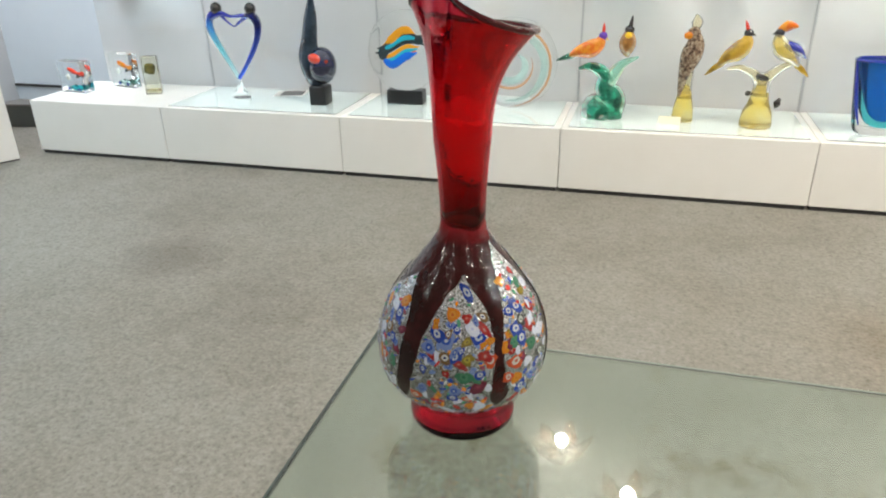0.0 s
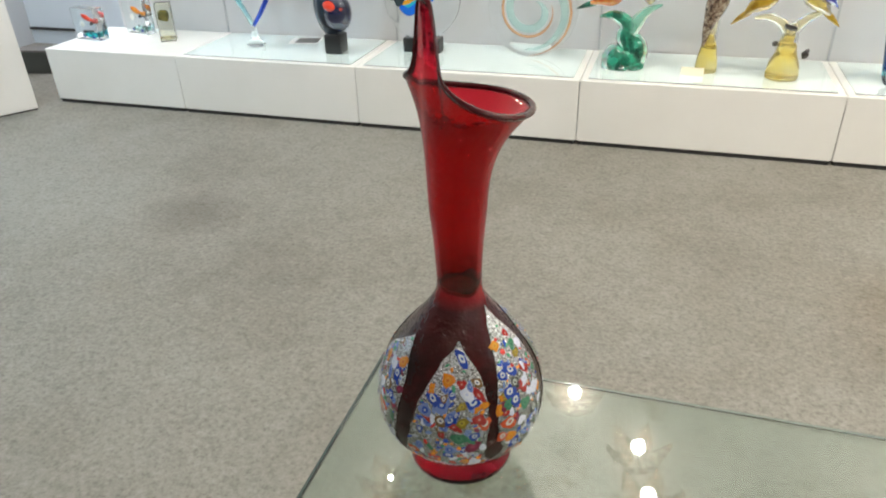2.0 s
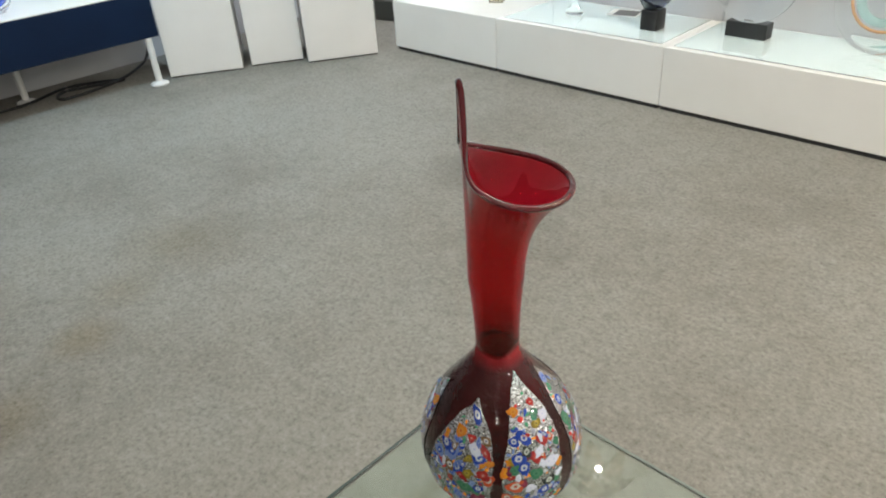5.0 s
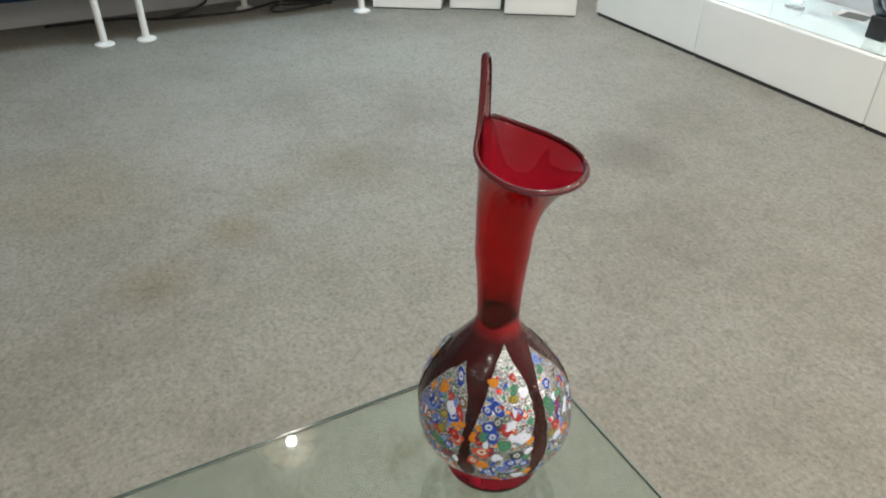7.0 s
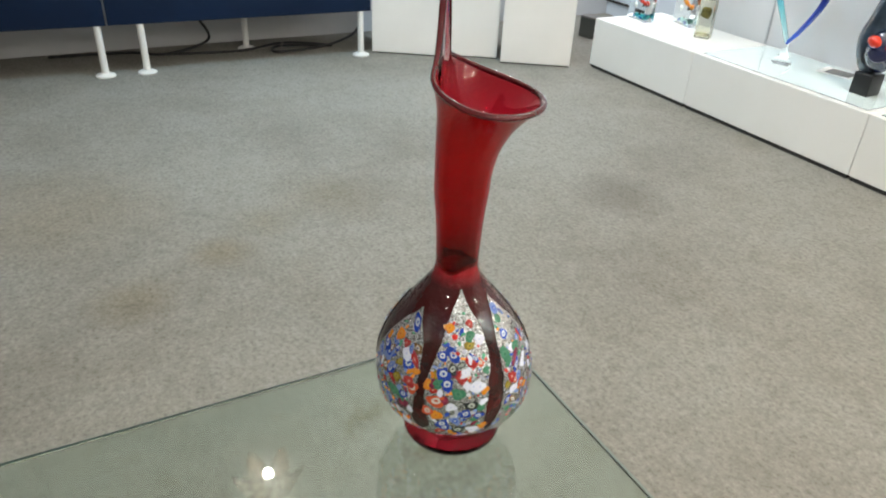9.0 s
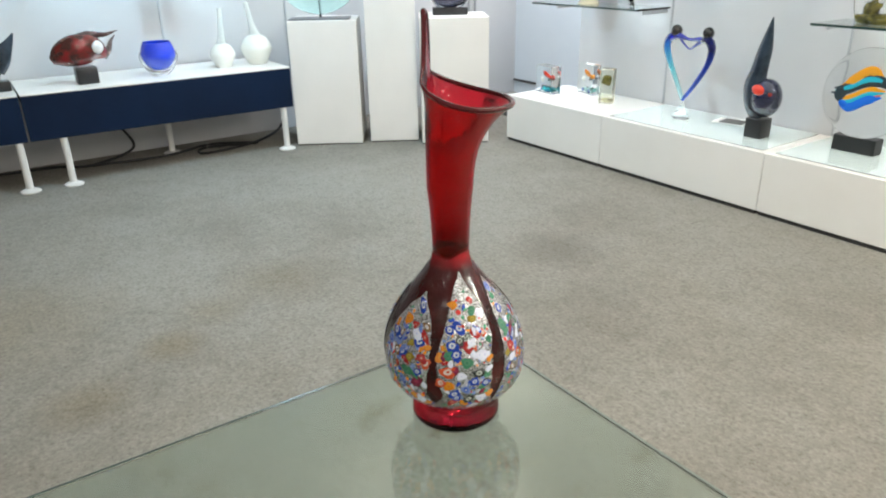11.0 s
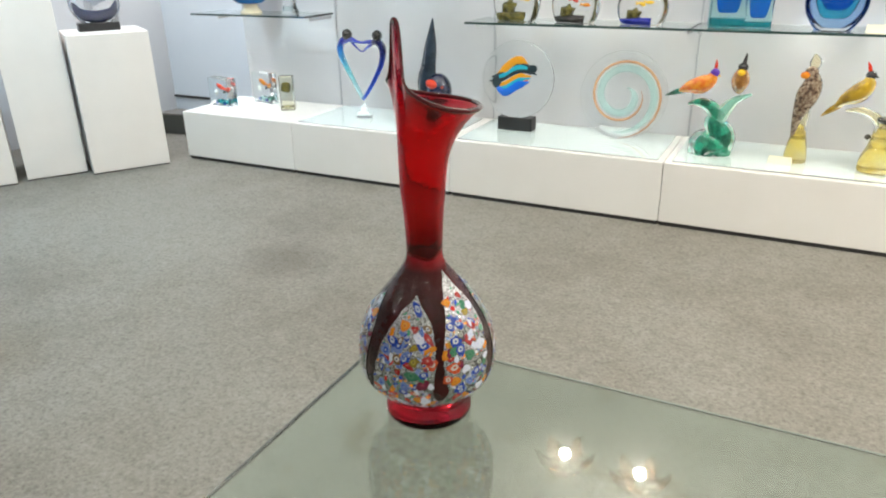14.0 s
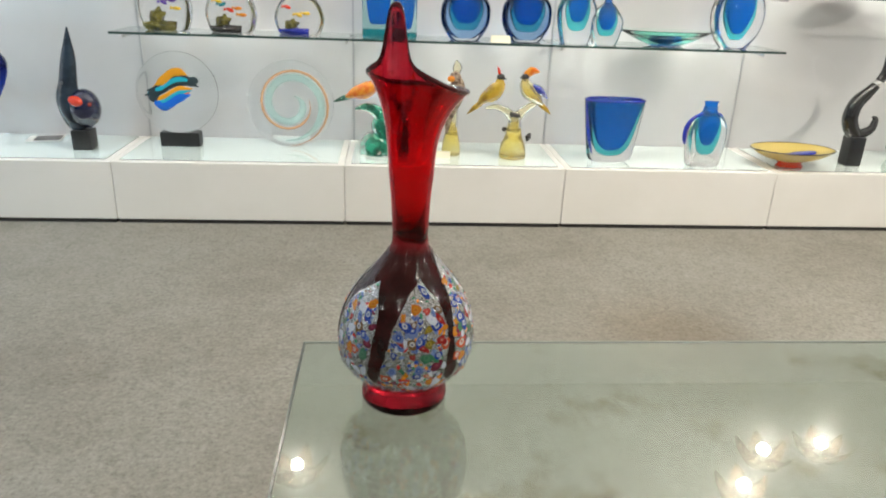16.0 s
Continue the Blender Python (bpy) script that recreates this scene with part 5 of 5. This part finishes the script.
bottle(0.845, 0.092, 0.34, "tall shouldered bottle of cobalt cased in aqua")
bottle(0.985, 0.080, 0.235, "small bottle of cobalt glass cased in clear", 2.87)
sd = thing("dish", pose(1.29, 2.9, SHELF), "wide shallow green-blue glass dish", "dish")
part("dish_shell", lathe([(0.06, 0), (0.09, 0.006), (0.16, 0.035), (0.225, 0.066), (0.222, 0.07), (0.15, 0.045), (0.001, 0.014)], 44, 1, 0.55), glass("clear_green_glass", (0.90, 0.975, 0.95), ior=1.12), sd).visible_shadow = False
part("coloured_well", lathe([(0.05, 0.004), (0.075, 0.008), (0.15, 0.046), (0.14, 0.047), (0.001, 0.018)], 40, 1, 0.5), glass("sea_green_glass", (0.34, 0.86, 0.74), ior=1.05), sd, "sea-green well")
part("coloured_foot", lathe([(0.05, 0.0015), (0.07, 0.004), (0.08, 0.012), (0.001, 0.013)], 40, 1, 0.5), COBALT, sd, "cobalt foot")
cased("vase", 1.62, 2.89, SHELF, [(0.05, 0), (0.07, 0.006), (0.115, 0.07), (0.13, 0.15), (0.115, 0.22), (0.07, 0.268), (0.055, 0.275)],
      [(0.015, 0.045), (0.034, 0.06), (0.064, 0.125), (0.070, 0.18), (0.062, 0.235), (0.048, 0.268)], [(0.012, 0.072), (0.03, 0.09), (0.054, 0.15), (0.059, 0.20), (0.052, 0.25), (0.043, 0.2755)],
      "oval vase of cobalt glass cased in clear", "vase", 0.55)

# flasks on the shelf above the heart
for x, r in ((-2.0, 0.115), (-1.65, 0.125), (-1.40, 0.10)):
    cased("vase", x, 2.83, 1.0, [(r * 0.45, 0), (r * 0.62, 0.006), (r * 0.93, r * 0.55), (r, r), (r * 0.92, r * 1.45), (r * 0.55, r * 1.84), (0.03, r * 1.95)],
          [(r * 0.15, r * 0.42), (r * 0.4, r * 0.5), (r * 0.62, r * 0.95), (r * 0.48, r * 1.7), (0.027, r * 1.9)], [(r * 0.1, r * 0.6), (r * 0.4, r * 0.7), (r * 0.6, r * 1.08), (r * 0.45, r * 1.6), (0.024, r * 1.95)],
          "round flat flask of layered blue glass", "vase", 0.45)

# left short shelf
bb = thing("bowl", pose(-2.665, 2.9, SHELF), "bright blue glass bowl on an ivory glass foot", "bowl")
part("foot", lathe([(0.06, 0), (0.062, 0.006), (0.045, 0.03), (0.04, 0.05)], 28), mat("ivory_glass", (0.85, 0.75, 0.52), 0.1, coat=1), bb, "ivory glass foot")
part("bowl_shell", lathe([(0.04, 0.05), (0.08, 0.06), (0.115, 0.10), (0.12, 0.15), (0.10, 0.19), (0.095, 0.188), (0.11, 0.15), (0.10, 0.105), (0.05, 0.065)], 36), mat("azure_glass", (0.01, 0.28, 0.70), 0.05, transmission=0.5), bb)
cv = thing("vase", pose(-2.40, 2.92, SHELF), "slim clear glass vase with a dark violet heart", "vase")
part("outer_glass", lathe([(0.05, 0), (0.055, 0.01), (0.04, 0.05), (0.05, 0.12), (0.06, 0.2), (0.03, 0.26)], 28, 1, 0.7), CLEAR, cv).visible_shadow = False
part("core", ball(0, 0, 0.125, 0.03, 0.02, 0.045), VIOLET, cv, "dark violet core")

# high shelf
pd = thing("dish", pose(2.15, 2.88, 1.045), "flat pink glass dish", "dish")
part("dish_shell", lathe([(0.12, 0), (0.15, 0.005), (0.20, 0.03), (0.195, 0.034), (0.14, 0.014), (0.001, 0.01)], 40, 1, 0.6), PINK, pd)

# ---- on the navy platform ----
PT = 0.4792
sculpture("fish_figurine", pose(-3.785, 0.345, PT, 0, 0, 90), [
    (box(-0.052, 0.052, -0.045, 0.045, 0, 0.085, 0.006), BLACK_PAINT),
    (tube([(-0.15, 0, 0.125), (-0.10, 0, 0.15), (-0.02, 0, 0.172), (0.06, 0, 0.168), (0.115, 0, 0.13)], [0.018, 0.062, 0.080, 0.066, 0.016], 20, 6, 0.55), swirl_glass("garnet_swirl_glass", (0.25, 0.01, 0.012), (0.06, 0.015, 0.012), 14, 0.2)),
    (tube([(-0.03, 0, 0.235), (0.05, 0, 0.246), (0.12, 0, 0.238), (0.19, 0, 0.256)], [0.012, 0.018, 0.012, 0.002], 12, 6, 0.4), mat("dark_fin_glass", (0.06, 0.012, 0.012), 0.1, transmission=0.3)),
    (tube([(0.10, 0, 0.12), (0.13, 0, 0.16), (0.15, 0, 0.205), (0.175, 0, 0.235)], [0.014, 0.016, 0.009, 0.002], 10, 5, 0.4), mat("smoke_fin_glass", (0.20, 0.13, 0.12), 0.1, transmission=0.6)),
    (ball(0.070, -0.006, 0.180, 0.038, 0.042, 0.038), mat("pale_disc_glass", (0.75, 0.75, 0.75), 0.15, coat=1))],
    "garnet-red glass fish sculpture on a black block", "figurine")
fb = thing("bowl", pose(-3.81, 0.73, PT), "round cobalt blue glass bowl with clear foot", "bowl")
part("bowl_shell", lathe([(0.012, 0.022), (0.045, 0.030), (0.076, 0.062), (0.094, 0.104), (0.088, 0.146), (0.076, 0.176), (0.073, 0.175), (0.084, 0.144), (0.088, 0.104), (0.06, 0.06), (0.01, 0.04)], 36), mat("cobalt_bowl_glass", (0.008, 0.055, 0.78), 0.08, transmission=0.25, coat=1), fb)
part("foot", lathe([(0.035, 0), (0.045, 0.004), (0.075, 0.034), (0.101, 0.085), (0.099, 0.12), (0.096, 0.12), (0.097, 0.085), (0.07, 0.040), (0.03, 0.018)], 32), FAINT, fb, "clear glass foot").visible_shadow = False
for gy, r, h, lean_y in ((1.105, 0.072, 0.33, 0.03), (1.315, 0.090, 0.36, -0.07)):
    g = thing("gourd_vase", pose(-3.85, gy, PT), "milky white glass gourd vase with a thin tall neck", "vase", "white gourds")
    part("bulb", lathe([(r * 0.4, 0), (r * 0.6, 0.004), (r, r * 0.85), (r * 0.96, r * 1.25), (r * 0.70, r * 1.68), (r * 0.34, r * 1.90), (r * 0.08, r * 1.98)], 32), MILK, g)
    part("neck", tube([(0, 0, r * 1.80), (0, lean_y * 0.2, r * 1.95 + 0.05), (0, lean_y * 0.5, h)], [r * 0.42, 0.020, 0.013], 12), MILK_THIN, g, "thin tapering neck")
sculpture("leaf_sculpture", pose(-3.825, -0.05, PT, 0, 0, 90), [
    (box(-0.04, 0.04, -0.04, 0.04, 0, 0.05, 0.004), BLACK_PAINT),
    (tube([(-0.02, 0, 0.045), (-0.03, 0, 0.10), (0.02, 0, 0.16), (0.07, 0, 0.22), (0.105, 0, 0.275)], [0.02, 0.06, 0.055, 0.025, 0.003], 16, 6, 0.5), SLATE_GLASS)],
    "slate-blue glass leaf sculpture on black block", "sculpture")
# shelf above the platform
st = thing("sculpture_base", pose(-3.93, 0.86, 0.96), "pair of small black blocks with glass on the shelf", "base")
flat_part("block", box(-0.05, 0.05, -0.085, -0.005, 0, 0.05, 0.004), BLACK_PAINT, st)
flat_part("block", box(-0.05, 0.05, 0.02, 0.10, 0, 0.05, 0.004), BLACK_PAINT, st)
part("glass_piece", ball(0, 0.01, 0.12, 0.04, 0.10, 0.075), CLEAR, st, "clear glass piece").visible_shadow = False

# ---- on the pedestals ----
A = 57.5
dp = thing("plate_on_stand", pose(-3.59, 1.618, 0.7275, 0, 0, A), "large aqua rippled glass dish upright on a thin stand", "plate")
flat_part("base_plate", box(-0.18, 0.18, 0.0, 0.16, 0, 0.008, 0.002), mat("grey_steel", (0.16, 0.16, 0.17), 0.4, 0.8), dp, "flat grey steel base")
part("rod", tube([(0, 0.10, 0.005), (0, 0.10, 0.15), (0, 0.11, 0.30)], [0.007, 0.007, 0.006], 10), BLACK_PAINT, dp, "thin dark rod")
rip = []
for q in range(0, 29):
    r = 0.26 * q / 28
    rip.append((max(r, 0.001), 0.006 * math.sin(q * 0.45) * (0.3 + q / 34)))
back = [(r, z - 0.009) for r, z in rip[::-1]]
d2 = lathe(rip + [(0.263, -0.002)] + back, 64, steps=2)
d2.transform(Matrix.Translation((0, 0.10, 0.29)) @ Matrix.Rotation(math.pi / 2 - 0.12, 4, "X"))
part("dish", d2, mat("aqua_dish_glass", (0.72, 0.96, 0.945), 0.04, transmission=0.85), dp, "rippled aqua dish").visible_shadow = False
part("hub", ball(-0.01, 0.075, 0.27, 0.018, 0.01, 0.012), BLACK_PAINT, dp, "dark hub")

sc = thing("black_cone", pose(-3.522, 2.08, 0.9305, 0, 0, A), "low black lacquer cone standing on the tall pedestal", "sculpture")
part("cone", lathe([(0.11, 0), (0.11, 0.006), (0.06, 0.018), (0.025, 0.04), (0.02, 0.07)], 32, 1, 0.7), BLACK_PAINT, sc)

cs = thing("glass_sculpture", pose(-3.27, 2.34, 0.7355, 0, 0, A), "clear glass roundel with navy crescent on black block", "sculpture")
flat_part("block", box(-0.105, 0.105, -0.05, 0.05, 0, 0.042, 0.003), BLACK_PAINT, cs, "black block")
part("roundel", lathe([(0.06, 0.042), (0.08, 0.046), (0.122, 0.10), (0.13, 0.17), (0.11, 0.25), (0.05, 0.31), (0.005, 0.315)], 40, 1, 0.4), CLEAR, cs, "clear glass body").visible_shadow = False
cr = tube([(-0.105, -0.01, 0.15), (-0.075, -0.01, 0.095), (0, -0.01, 0.075), (0.075, -0.01, 0.095), (0.105, -0.01, 0.15)], [0.006, 0.026, 0.032, 0.026, 0.006], 12, 6, 0.7)
part("crescent", cr, NAVY_GLASS, cs, "navy glass crescent")
part("veil", ball(0, 0.0, 0.19, 0.075, 0.02, 0.05, 0.4, 3, None, 0.4), mat("white_veil_glass", (0.7, 0.76, 0.85), 0.1, transmission=0.4), cs, "white and blue veil")

# ---- recess ----
for px in (3.05, 3.11, 3.17):
    pipe = thing("pipe", pose(-4.10, px, FLOOR), "slim dark vertical pipe by the wall", "pipe", "wall pipes")
    part("tube", lathe([(0.009, 0), (0.009, CEIL - FLOOR)], 10, steps=1), JOINT, pipe)
bin_ = thing("cable_box", pose(-3.5, 3.02, FLOOR, 0, 0, 10), "low dark box on the carpet in the recess", "box")
flat_part("body", box(-0.12, 0.12, -0.05, 0.05, 0.0, 0.13, 0.006), mat("grey_plastic", (0.06, 0.065, 0.06), 0.5), bin_)
flat_part("lid", box(-0.122, 0.122, -0.052, 0.052, 0.13, 0.14, 0.003), GREY_CARD, bin_)
